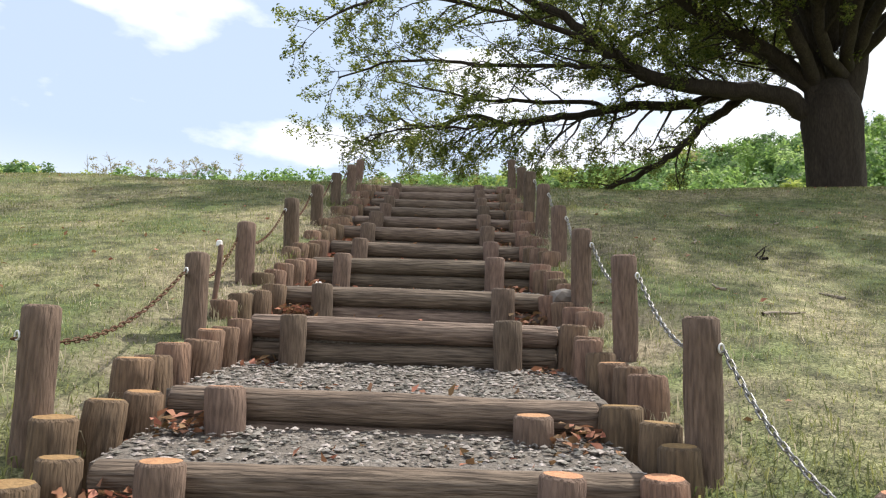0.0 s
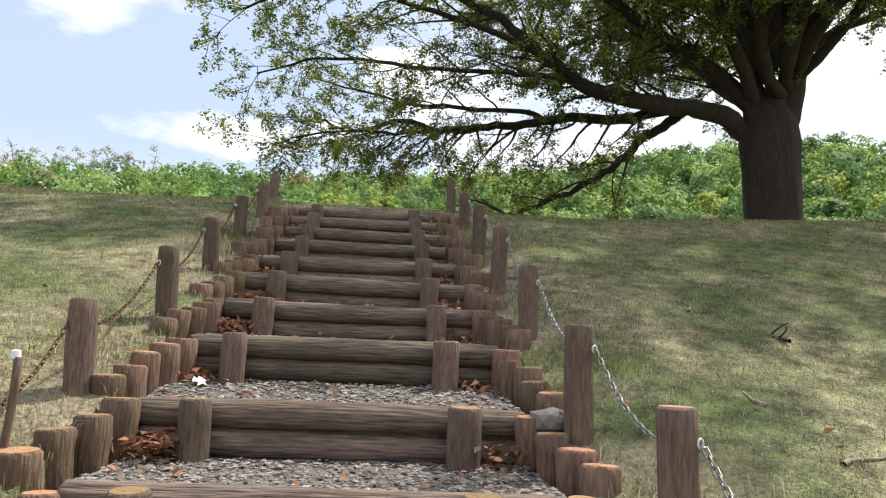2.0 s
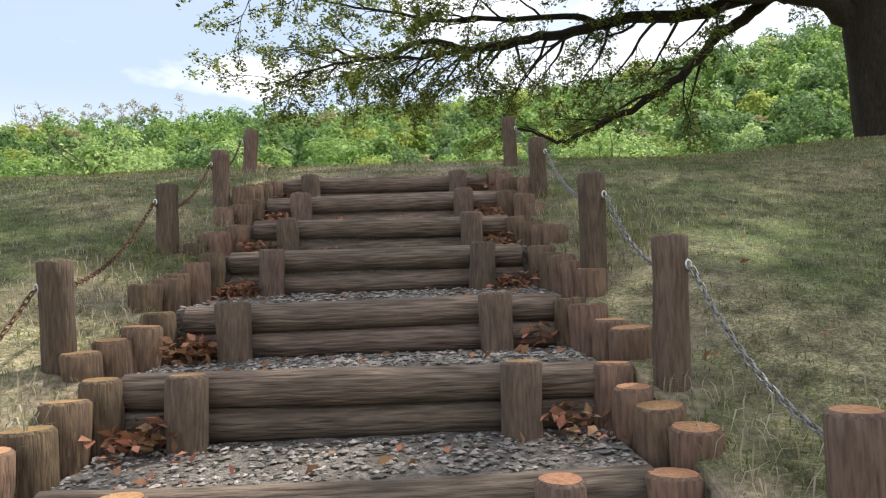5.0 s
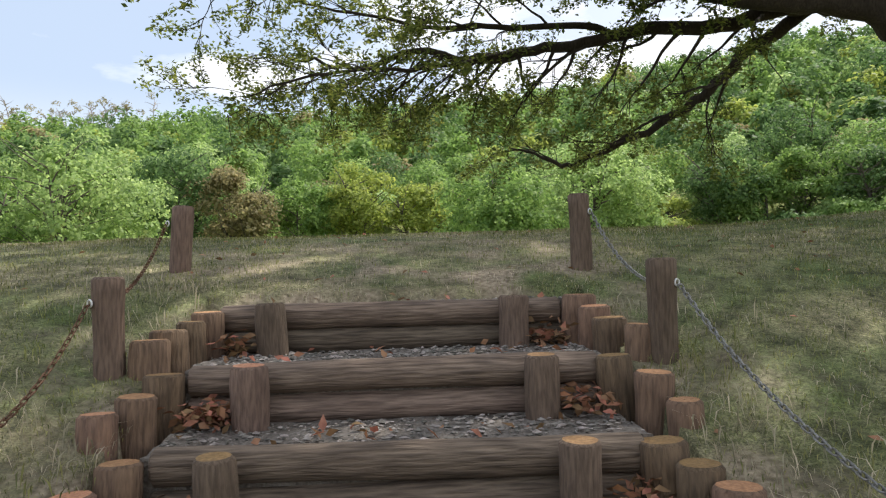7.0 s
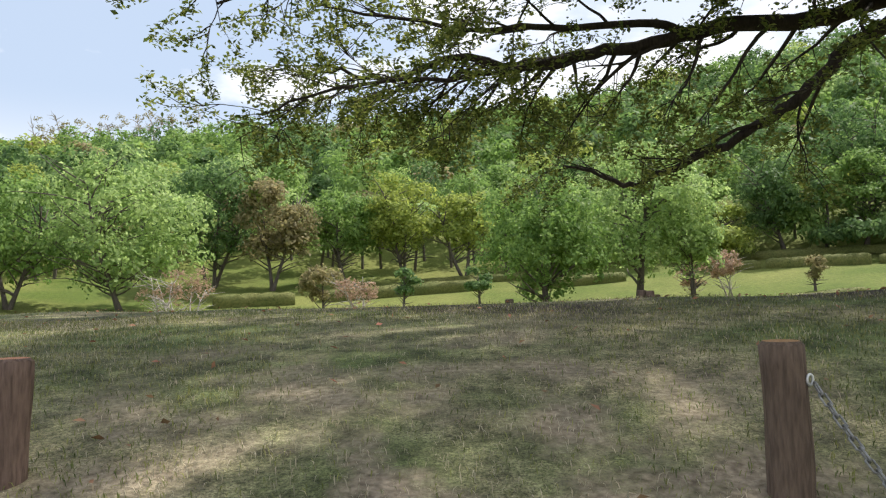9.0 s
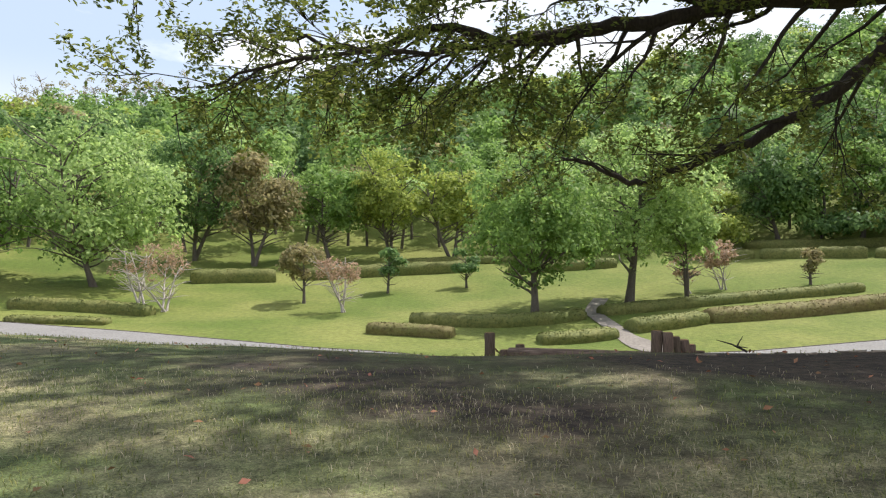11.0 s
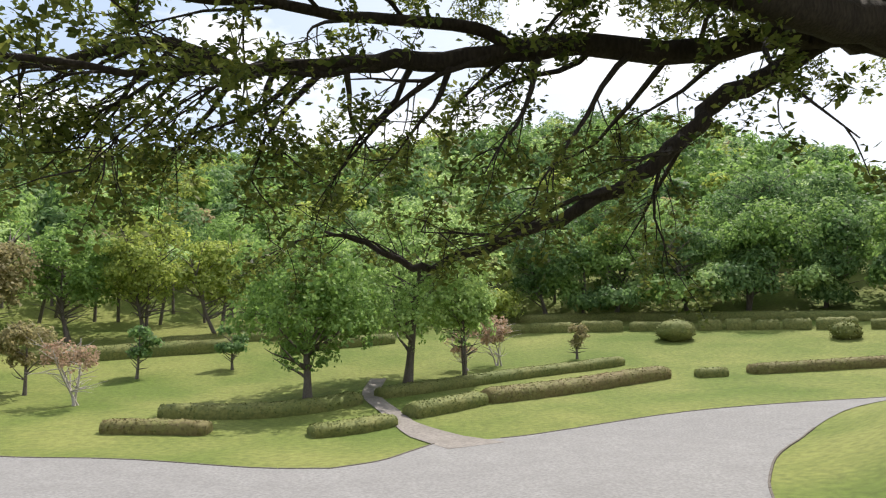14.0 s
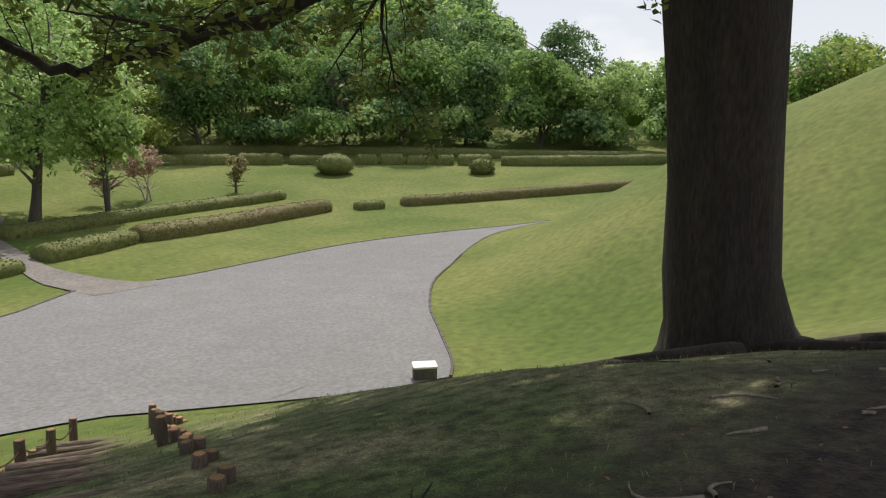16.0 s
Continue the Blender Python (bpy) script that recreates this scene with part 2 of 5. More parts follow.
    scol.color_ramp.elements[0].color, scol.color_ramp.elements[1].color = (0.02, 0.0145, 0.013, 1), (0.1, 0.074, 0.053, 1)
    l.new(scrap.outputs["Fac"], scol.inputs["Fac"])
    l.new(scol.outputs["Color"], m2.inputs["Color2"])
    l.new(soil.outputs["Result"], m2.inputs["Fac"])
    l.new(m1.outputs["Color"], m2.inputs["Color1"])
    # scuffed dirt and straw beside the stairs
    off = n.new("ShaderNodeMath")
    off.operation = "ABSOLUTE"
    l.new(sep.outputs["X"], off.inputs[0])
    near = n.new("ShaderNodeMapRange")
    near.inputs["From Min"].default_value, near.inputs["From Max"].default_value = 1.9, 1.0
    l.new(off.outputs["Value"], near.inputs["Value"])
    below = n.new("ShaderNodeMapRange")
    below.inputs["From Min"].default_value, below.inputs["From Max"].default_value = 16.5, 13.0
    l.new(sep.outputs["Y"], below.inputs["Value"])
    dn = n.new("ShaderNodeTexNoise")
    dn.inputs["Scale"].default_value, dn.inputs["Detail"].default_value = 2.2, 7.0
    l.new(co.outputs["Object"], dn.inputs["Vector"])
    dr = n.new("ShaderNodeMapRange")
    dr.inputs["From Min"].default_value, dr.inputs["From Max"].default_value = 0.45, 0.62
    l.new(dn.outputs["Fac"], dr.inputs["Value"])
    d1, d2 = n.new("ShaderNodeMath"), n.new("ShaderNodeMath")
    d1.operation = d2.operation = "MULTIPLY"
    l.new(near.outputs["Result"], d1.inputs[0])
    l.new(below.outputs["Result"], d1.inputs[1])
    l.new(d1.outputs["Value"], d2.inputs[0])
    l.new(dr.outputs["Result"], d2.inputs[1])
    dc = n.new("ShaderNodeTexNoise")
    dc.inputs["Scale"].default_value, dc.inputs["Detail"].default_value = 30.0, 4.0
    l.new(co.outputs["Object"], dc.inputs["Vector"])
    dcol = n.new("ShaderNodeValToRGB")
    dcol.color_ramp.elements[0].position, dcol.color_ramp.elements[1].position = 0.3, 0.74
    dcol.color_ramp.elements[0].color, dcol.color_ramp.elements[1].color = (0.12, 0.09, 0.06, 1), (0.4, 0.33, 0.235, 1)
    l.new(dc.outputs["Fac"], dcol.inputs["Fac"])
    m3 = n.new("ShaderNodeMixRGB")
    l.new(d2.outputs["Value"], m3.inputs["Fac"])
    l.new(m2.outputs["Color"], m3.inputs["Color1"])
    l.new(dcol.outputs["Color"], m3.inputs["Color2"])
    l.new(m3.outputs["Color"], b.inputs["Base Color"])
    return m


M_GROUND = ground_material()

# ---- terrain ----
HILL = [(-60, -2.2), (-6, -2.2), (0, -1.75), (1.8, -1.22), (4, -0.36), (12.2, 2.44), (13, 2.64), (14, 2.83), (15, 2.95), (16.5, 3.04), (18, 3.05), (19.5, 2.94), (21, 2.7), (22, 2.47), (23, 2.18), (25, 1.52), (27.5, 0.66), (30, -0.1), (32.4, -0.76), (34, -1.0), (400, -1.0)]
RISE = [(0, 0), (38, 0), (45, 0.6), (52, 1.05), (60, 1.9), (70, 3.4), (80, 5.0), (90, 7), (130, 21), (200, 46), (240, 52), (2000, 52)]
HILL_Y, HILL_Z = np.array(HILL, float).T
RISE_D, RISE_Z = np.array(RISE, float).T
RIDGE_A, RIDGE_F = np.array([(-60, 0.68), (-31, 0.73), (-13, 0.88), (0, 0.93), (12, 1.0), (20, 1.1), (32, 1.17), (41, 1.0), (46, 0.88), (49.5, 0.74), (52, 0.42), (54, 0.22), (60, 0.18), (180, 0.2)], float).T


def smooth(a, b, v):
    t = np.clip((v - a) / (b - a), 0, 1)
    return t * t * (3 - 2 * t)


def dip(x, y):
    """How far the ground is worn down beside the stair edging."""
    return 0.09 * smooth(1.75, 1.15, np.abs(x)) * smooth(2.6, 3.4, y) * smooth(12.6, 12.0, y)


def height(x, y):
    x, y = np.asarray(x, float), np.asarray(y, float)
    back = y + (0.65 * np.clip(x - 7, 0, 6) - 0.45 * np.clip(0.6 - x, 0, 9)) * smooth(16, 20, y)
    z = (np.interp(back - 0.3, HILL_Y, HILL_Z) + np.interp(back + 0.3, HILL_Y, HILL_Z)) / 2
    z = z + 0.21 * smooth(2.2, 8, x) * smooth(26, 16, x) * smooth(8, 13, y) * smooth(18.5, 15, y)
    away = np.hypot(x - 1, y - 15)
    bearing = np.degrees(np.arctan2(x - 1, y - 15))
    ridge = 1 + (np.interp(bearing, RIDGE_A, RIDGE_F) - 1) * smooth(84, 150, away)
    z = z + np.interp(away, RISE_D, RISE_Z) * ridge * smooth(-15, 25, y)
    r = np.hypot(x - 40.4, y - 26.0) / 23
    z = z + 9.0 * (1 - smooth(0, 1, r))
    z = z + 0.03 * np.sin(1.3 * x + 0.7 * y) * np.sin(0.9 * y - 0.5 * x) * (1 - smooth(20, 30, y)) * smooth(1.2, 2.5, np.abs(x))
    return z - dip(x, y)


# the log steps: place along the walk and level of the tread behind each
STEPS = [(3.6, -0.46), (4.05, -0.28), (4.64, -0.09), (5.78, 0.24), (6.56, 0.48), (7.37, 0.785), (8.25, 1.04), (8.87, 1.285), (9.51, 1.52), (10.36, 1.785), (10.98, 2.01), (11.53, 2.235), (12.17, 2.46)]
STAIR_W = 0.86


def spread_axis(lo, hi, step, far_lo, far_hi):
    mid = list(np.arange(lo, hi + 1e-6, step))
    up, v, s = [], hi, step
    while v < far_hi:
        s = min(s * 1.09, 60)
        v += s
        up.append(v)
    down, v, s = [], lo, step
    while v > far_lo:
        s = min(s * 1.09, 60)
        v -= s
        down.append(v)
    return np.array(down[::-1] + mid + up)


def part(name, bm, material, parent=None, label=""):
    """Links a bmesh as one mesh object, under a thing or a part where one is given."""
    me = bpy.data.meshes.new(name)
    bm.to_mesh(me)
    bm.free()
    me.materials.append(material)
    ob = new(name, me)
    if parent is not None:
        ob.parent = parent
    if label:
        tagged(ob, label)
    return ob


def mesh_part(name, verts, faces, material, parent=None, label="", smooth_faces=False, materials=(), slots=None):
    me = bpy.data.meshes.new(name)
    me.from_pydata([tuple(v) for v in verts], [], [tuple(f) for f in faces])
    me.materials.append(material)
    for extra in materials:
        me.materials.append(extra)
    if slots is not None:
        me.polygons.foreach_set("material_index", np.asarray(slots, np.int32))
    if smooth_faces:
        me.polygons.foreach_set("use_smooth", [True] * len(me.polygons))
    me.update()
    ob = new(name, me)
    if parent is not None:
        ob.parent = parent
    if label:
        tagged(ob, label)
    return ob


def quads_object(name, quads, material, parent=None, label=""):
    """One mesh out of an (n, 4, 3) array of separate quads."""
    n = len(quads)
    me = bpy.data.meshes.new(name)
    me.vertices.add(4 * n)
    me.vertices.foreach_set("co", np.ascontiguousarray(quads, np.float32).ravel())
    me.loops.add(4 * n)
    me.loops.foreach_set("vertex_index", np.arange(4 * n, dtype=np.int32))
    me.polygons.add(n)
    me.polygons.foreach_set("loop_start", np.arange(0, 4 * n, 4, dtype=np.int32))
    me.polygons.foreach_set("loop_total", np.full(n, 4, np.int32))
    me.materials.append(material)
    me.update(calc_edges=True)
    ob = new(name, me)
    if parent is not None:
        ob.parent = parent
    if label:
        tagged(ob, label)
    return ob


def build_ground():
    xs = spread_axis(-14, 16, 0.3, -900, 900)
    ys = spread_axis(-4, 33, 0.3, -400, 900)
    xs = np.sort(np.concatenate([xs, [-1.3, -1.1, -1.045, -1.0, 0.955, 1.0, 1.06, 1.3]]))
    gx, gy = np.meshgrid(xs, ys)
    z = height(gx, gy)
    lane = (gx > -1.02) & (gx < 0.98) & (gy > 2) & (gy < 12.25)
    z = np.where(lane, z - 0.45, z)
    verts = np.stack([gx, gy, z], -1).reshape(-1, 3)
    nx = len(xs)
    i, j = np.meshgrid(np.arange(nx - 1), np.arange(len(ys) - 1))
    a = (j * nx + i).ravel()
    faces = np.stack([a, a + 1, a + 1 + nx, a + nx], -1)
    ob = mesh_part("ground", verts, faces, M_GROUND, smooth_faces=True)
    tagged(ob, "grassy hill with dry patches, and mown valley lawn", "ground", kind="structure")


build_ground()


def drape(name, outline, material, lift, label, cell=1.2):
    """A sheet with the given outline laid over the ground."""
    bm = bmesh.new()
    ring = []
    count = len(outline)
    for k in range(count):
        a, b = np.array(outline[k]), np.array(outline[(k + 1) % count])
        m = max(1, int(np.hypot(*(b - a)) / cell))
        ring += [a + (b - a) * s / m for s in range(m)]
    vs = [bm.verts.new((p[0], p[1], 0)) for p in ring]
    edges = [bm.edges.new((vs[k], vs[(k + 1) % len(vs)])) for k in range(len(vs))]
    bmesh.ops.triangle_fill(bm, use_beauty=True, use_dissolve=False, edges=edges)
    for _ in range(6):
        long = [e for e in bm.edges if e.calc_length() > cell * 1.6]
        if not long:
            break
        bmesh.ops.subdivide_edges(bm, edges=long, cuts=1)
        bmesh.ops.triangulate(bm, faces=bm.faces[:])
    for v in bm.verts:
        v.co.z = float(height(v.co.x, v.co.y)) + lift
    bmesh.ops.recalc_face_normals(bm, faces=bm.faces[:])
    for f in bm.faces:
        if f.normal.z < 0:
            f.normal_flip()
    ob = part(name, bm, material)
    return tagged(ob, label, name.replace("_", " "), kind="structure")


def curve_points(points, per=6):
    """A smooth line through points."""
    p = [np.array(q, float) for q in points]
    p = [2 * p[0] - p[1]] + p + [2 * p[-1] - p[-2]]
    out = []
    for k in range(1, len(p) - 2):
        for s in range(per):
            t = s / per
            out.append(0.5 * (2 * p[k] + (p[k + 1] - p[k - 1]) * t + (2 * p[k - 1] - 5 * p[k] + 4 * p[k + 1] - p[k + 2]) * t**2 + (3 * p[k] - p[k - 1] - 3 * p[k + 1] + p[k + 2]) * t**3))
    out.append(p[-2])
    return out


FAR_EDGE = curve_points([(-60, 68), (-30, 60), (-12.6, 55.0), (-2.8, 51.2), (3.5, 46.2), (6.4, 44.8)], 4)
LAWN_TIP = curve_points([(6.4, 44.8), (8.5, 45.6), (10.2, 47.2), (12.0, 49.0)], 4)
EAST_EDGE = curve_points([(15.4, 49.2), (20, 49.9), (27, 50.6), (35, 49.6), (44, 46.8)], 4)
MOUND_EDGE = curve_points([(44, 46.8), (35.4, 46.5), (25.6, 41.5), (20.6, 37.3), (17.4, 33.6), (15.4, 31.2), (14.2, 30.1)], 5)
NEAR_EDGE = curve_points([(14.2, 30.1), (11, 31.0), (8.4, 32.1), (5, 33.6), (-3, 35.4), (-12, 37), (-24, 40), (-60, 54)], 4)
drape("road", FAR_EDGE + LAWN_TIP[1:] + EAST_EDGE + MOUND_EDGE[1:] + NEAR_EDGE[1:-1], M_ROAD, 0.04, "wide pale grey gravel road through the lawn")


def strip(name, line, width, material, lift, label):
    line = curve_points(line, 8)
    verts, faces = [], []
    for k, p in enumerate(line):
        d = line[min(k + 1, len(line) - 1)] - line[max(k - 1, 0)]
        d = d / np.hypot(*d[:2])
        w = width(k / (len(line) - 1)) if callable(width) else width
        for s in (-1, -0.33, 0.33, 1):
            q = p[:2] + s * w / 2 * np.array([-d[1], d[0]])
            verts.append((q[0], q[1], float(height(*q)) + lift))
    for k in range(len(line) - 1):
        for s in range(3):
            faces.append((4 * k + s, 4 * k + s + 1, 4 * k + s + 5, 4 * k + s + 4))
    ob = mesh_part(name, verts, faces, material)
    return tagged(ob, label, name.replace("_", " "), kind="structure")


strip("path", [(13.6, 47.6), (12.3, 53.0), (12.2, 58.0), (12.6, 64.5), (14.6, 70.5)], lambda s: 3.2 - 2.0 * min(1, s * 3), M_PATH, 0.05, "worn stone path climbing between the hedges")


def edging(line, label):
    """A low row of kerb stones along the edge of the road."""
    line = [np.array([*p[:2]]) for p in line]
    verts, faces = [], []
    for a, b in zip(line, line[1:]):
        d = b - a
        ln = np.hypot(*d)
        m = max(1, int(ln / 0.8))
        n = np.array([-d[1], d[0]]) / ln
        for k in range(m):
            p, q = a + d * (k + 0.03) / m, a + d * (k + 0.97) / m
            base = len(verts)
            for e in (p, q):
                for s, h in ((-0.05, 0), (-0.04, 0.07), (0.04, 0.07), (0.05, 0)):
                    w = e + n * s
                    verts.append((w[0], w[1], float(height(*e)) + h))
            faces += [(base, base + 1, base + 5, base + 4), (base + 1, base + 2, base + 6, base + 5), (base + 2, base + 3, base + 7, base + 6), (base, base + 3, base + 2, base + 1), (base + 4, base + 5, base + 6, base + 7)]
    ob = mesh_part("kerb", verts, faces, M_TRUNK)
    tagged(ob, label, "kerb", kind="structure")


edging(FAR_EDGE + LAWN_TIP[1:], "dark low kerb between gravel road and lawn")
edging(EAST_EDGE, "dark low kerb along the far lawn")
edging(MOUND_EDGE[8:], "dark low kerb at the foot of the mound")


# ---- log stairs ----
def rounded_log(length, r, seg=14, axis="x", seed=0, cut_bevel=0.012, rings=10, warp=0.006):
    """A log with slightly uneven girth and bevelled ends, lying along x or standing on z; returns bmesh with ends as slot 1."""
    rnd = random.Random(seed)
    bm = bmesh.new()
    stations = [0.0, cut_bevel / length] + [k / rings for k in range(1, rings)] + [1 - cut_bevel / length, 1.0]
    ph = [rnd.uniform(0, 6.28) for _ in range(4)]
    loops = []
    for k, s in enumerate(stations):
        rr = r * (1 + 0.025 * math.sin(5 * s + ph[0]) + 0.02 * math.sin(13 * s + ph[1]))
        if k in (0, len(stations) - 1):
            rr -= cut_bevel
        ox, oy = warp * math.sin(4 * s + ph[2]), warp * math.sin(3 * s + ph[3])
        ring = []
        for a in range(seg):
            an = 2 * math.pi * a / seg
            w = rr * (1 + 0.03 * math.sin(3 * an + ph[1]) + rnd.uniform(-0.012, 0.012))
            c = (ox + w * math.cos(an), oy + w * math.sin(an))
            ring.append(bm.verts.new((s * length - length / 2, c[0], c[1]) if axis == "x" else (c[0], c[1], s * length)))
        loops.append(ring)
    for u, v in zip(loops, loops[1:]):
        for a in range(seg):
            f = bm.faces.new((u[a], u[(a + 1) % seg], v[(a + 1) % seg], v[a]))
            f.smooth = True
    for ring in (loops[0], loops[-1]):
        f = bm.faces.new(ring)
        f.material_index = 1
    bmesh.ops.recalc_face_normals(bm, faces=bm.faces[:])
    return bm


def log_part(name, bm, side, parent, m, label=""):
    ob = part(name, bm, side, parent, label)
    ob.data.materials.append(M_CUT)
    ob.matrix_basis = m
    return ob


def empty(name, x, y, z):
    ob = new(name)
    ob.location = (x, y, z)
    ob.empty_display_size = 0.1
    return ob


def bed_end(i):
    """Level of the gravel of a tread where it meets the next riser."""
    y, z = STEPS[i]
    if i + 1 == len(STEPS):
        return z
    return max(z, STEPS[i + 1][1] - (0.13 if i < 2 else 0.235))


def gravel_bed(y0, y1, z, z1, parent, seed):
    """The bed of a tread with an uneven surface, between two risers."""
    bm = bmesh.new()
    nx, ny = 26, max(6, int((y1 - y0) / 0.07))
    rnd = random.Random(seed)
    rows = []
    for j in range(ny + 1):
        rows.append([bm.verts.new((-STAIR_W - 0.04 + (2 * STAIR_W + 0.06) * i / nx, y0 + (y1 - y0) * j / ny, z + (z1 - z) * j / ny - 0.02 + rnd.uniform(-0.008, 0.008))) for i in range(nx + 1)])
    for a, b in zip(rows, rows[1:]):
        for i in range(nx):
            bm.faces.new((a[i], a[i + 1], b[i + 1], b[i]))
    ext = bmesh.ops.extrude_face_region(bm, geom=bm.faces[:])
    for v in [g for g in ext["geom"] if isinstance(g, bmesh.types.BMVert)]:
        v.co.z -= 0.3
    bmesh.ops.recalc_face_normals(bm, faces=bm.faces[:])
    return part("gravel_bed", bm, M_GRAVEL, parent)


def build_stairs():
    rnd = random.Random(4)
    for i, (y, z) in enumerate(STEPS):
        below = STEPS[i - 1][1] if i else z - 0.2
        nxt = STEPS[i + 1][0] if i + 1 < len(STEPS) else y + 0.7
        step = empty("log_step", 0, y, below)
        single = z - below < 0.2
        tagged(step, "step of %s bark-clad round logs held by two short stakes" % ("one" if single else "two stacked"), "step", "log stairs")
        r = 0.066
        yc = y + 0.075 + r
        ln = 2 * STAIR_W + 0.0 + rnd.uniform(-0.03, 0.05)
        for k in range(2):
            bm = rounded_log(ln, r, 16, "x", 31 * i + k, rings=16)
            log_part("log", bm, M_BARK, step, pose(-0.015 + rnd.uniform(-0.02, 0.02), yc - y + 0.012 * k, z - below - r - 0.125 * k + rnd.uniform(-0.006, 0.006), 0, rnd.uniform(-0.4, 0.4), rnd.uniform(-0.5, 0.5)))
        for sx, low in ((-0.615, 0.0), (0.565, 0.07 if i == 2 else 0.0)):
            h = z - below + 0.28 - low
            bm = rounded_log(h, 0.072 + rnd.uniform(-0.004, 0.006), 14, "z", 77 * i + int(sx * 10), rings=6)
            log_part("stake", bm, M_POST, step, pose(sx, 0.0, -0.28 + 0.012, rnd.uniform(-2, 2), rnd.uniform(-2, 2), rnd.uniform(0, 360)))
        bed = gravel_bed(yc, nxt + 0.16, z, bed_end(i), step, i)
        bed.location = (0, -y, -below)
        if i == 0:
            continue
        # edging stubs on both sides of the tread below this step
        y0 = STEPS[i - 1][0] + 0.16
        n = max(3, round((y - y0 + 0.12) / 0.165))
        for side, sx in (("l", -0.93), ("r", 0.885)):
            edge = empty("log_edging", sx, y, below)
            tagged(edge, "row of short upright log stubs rising beside a tread", "edging", "stair edging")
            for k in range(n):
                s = (k + 0.5) / n
                yy = y0 + (y + 0.14 - y0) * s
                top = below + 0.075 + (z - below - 0.065) * s**1.1 + rnd.uniform(-0.018, 0.018)
                bm = rounded_log(top - below + 0.3, 0.079 + rnd.uniform(-0.009, 0.009), 12, "z", 991 * i + 13 * k + (7 if side == "l" else 0), rings=5)
                out = 0.18 * (1 - s) * (1 if sx > 0 else -1)
                log_part("stub", bm, M_STUB, edge, pose(out + rnd.uniform(-0.012, 0.012), yy - y, -0.3, rnd.uniform(-3, 3), rnd.uniform(-3, 3), rnd.uniform(0, 360)))


build_stairs()
LEFT_POSTS = [(-1.19, 4.35, 0.44), (-1.11, 5.64, 0.365), (-1.18, 6.76, 0.335), (-1.14, 7.86, 0.36), (-1.19, 9.15, 0.33), (-1.25, 10.6, 0.32), (-1.24, 11.75, 0.33), (-1.33, 13.12, 0.4)]
RIGHT_POSTS = [(1.18, 3.35, 0.44), (1.115, 4.38, 0.46), (1.12, 5.52, 0.435), (1.065, 6.44, 0.41), (1.11, 7.78, 0.37), (1.1, 8.83, 0.44), (1.06, 9.75, 0.48), (1.15, 11.7, 0.36), (1.1, 12.85, 0.45)]


def chain_post(x, y, h, side, seed, lean=(0, 0)):
    z = float(height(x, y))
    h += float(dip(x, y))
    post = empty("chain_post", x, y, z)
    tagged(post, "round brown wooden post with a steel eye for the chain", "post", "chain fence posts")
    bm = rounded_log(h + 0.3, 0.064, 16, "z", seed, rings=10)
    log_part("post", bm, M_POST, post, pose(0, 0, -0.3, *lean, seed * 40))
    out = 1 if side == "r" else -1
    bm = bmesh.new()
    n, k = 14, 6
    big, thin = 0.012, 0.0042
    ring = []
    for a in range(n):
        u = 2 * math.pi * a / n
        ring.append([bm.verts.new(((big + thin * math.cos(2 * math.pi * b / k)) * math.cos(u), thin * math.sin(2 * math.pi * b / k), (big * 1.3 + thin * math.cos(2 * math.pi * b / k)) * math.sin(u))) for b in range(k)])
    for a in range(n):
        for b in range(k):
            bm.faces.new((ring[a][b], ring[(a + 1) % n][b], ring[(a + 1) % n][(b + 1) % k], ring[a][(b + 1) % k])).smooth = True
    eye = part("eye_bolt", bm, M_EYE, post, "shiny galvanised steel eye")
    eye.location = (out * 0.052, -0.05, h - 0.11)
    eye.rotation_euler = (0, 0, radians(25 * out))
    return Vector((x + out * 0.06, y - 0.06, z + h - 0.12))


def link_mesh(verts, faces, p, q, turn, r=0.0036, w=0.0095):
    """One oval chain link from p to q, added to the lists."""
    d = q - p
    ln = d.length
    d.normalize()
    side = d.cross(Vector((0, 0, 1)))
    side.normalize()
    up = side.cross(d)
    s = side * math.cos(turn) + up * math.sin(turn)
    t = s.cross(d)
    mid = (p + q) / 2
    half = ln * 0.5 + 0.005
    path = []
    for a in range(8):
        an = 2 * math.pi * (a + 0.5) / 8
        c, sn = math.cos(an), math.sin(an)
        path.append((mid + d * (half - w) * (1 if c > 0 else -1) + d * w * c + s * w * sn, d * c + s * sn))
    base = len(verts)
    for c, o in path:
        for b in range(4):
            an = math.pi / 2 * b
            verts.append(c + (o * math.cos(an) + t * math.sin(an)) * r)
    for a in range(8):
        for b in range(4):
            faces.append((base + 4 * a + b, base + 4 * ((a + 1) % 8) + b, base + 4 * ((a + 1) % 8) + (b + 1) % 4, base + 4 * a + (b + 1) % 4))


def chain(a, b, sag, material, label):
    verts, faces = [], []
    n = max(8, int((b - a).length / 0.034))
    pts = []
    for k in range(n + 1):
        s = k / n
        p = a.lerp(b, s)
        p.z -= sag * 4 * s * (1 - s)
        p.z = max(p.z, float(height(p.x, p.y)) + 0.012)
        pts.append(p)
    for k in range(n):
        link_mesh(verts, faces, pts[k], pts[k + 1], (math.pi / 2 if k % 2 else 0.0) + 0.25)
    ob = mesh_part("chain", verts, faces, material, smooth_faces=True)
    tagged(ob, label, "chain", "chain fence chains")


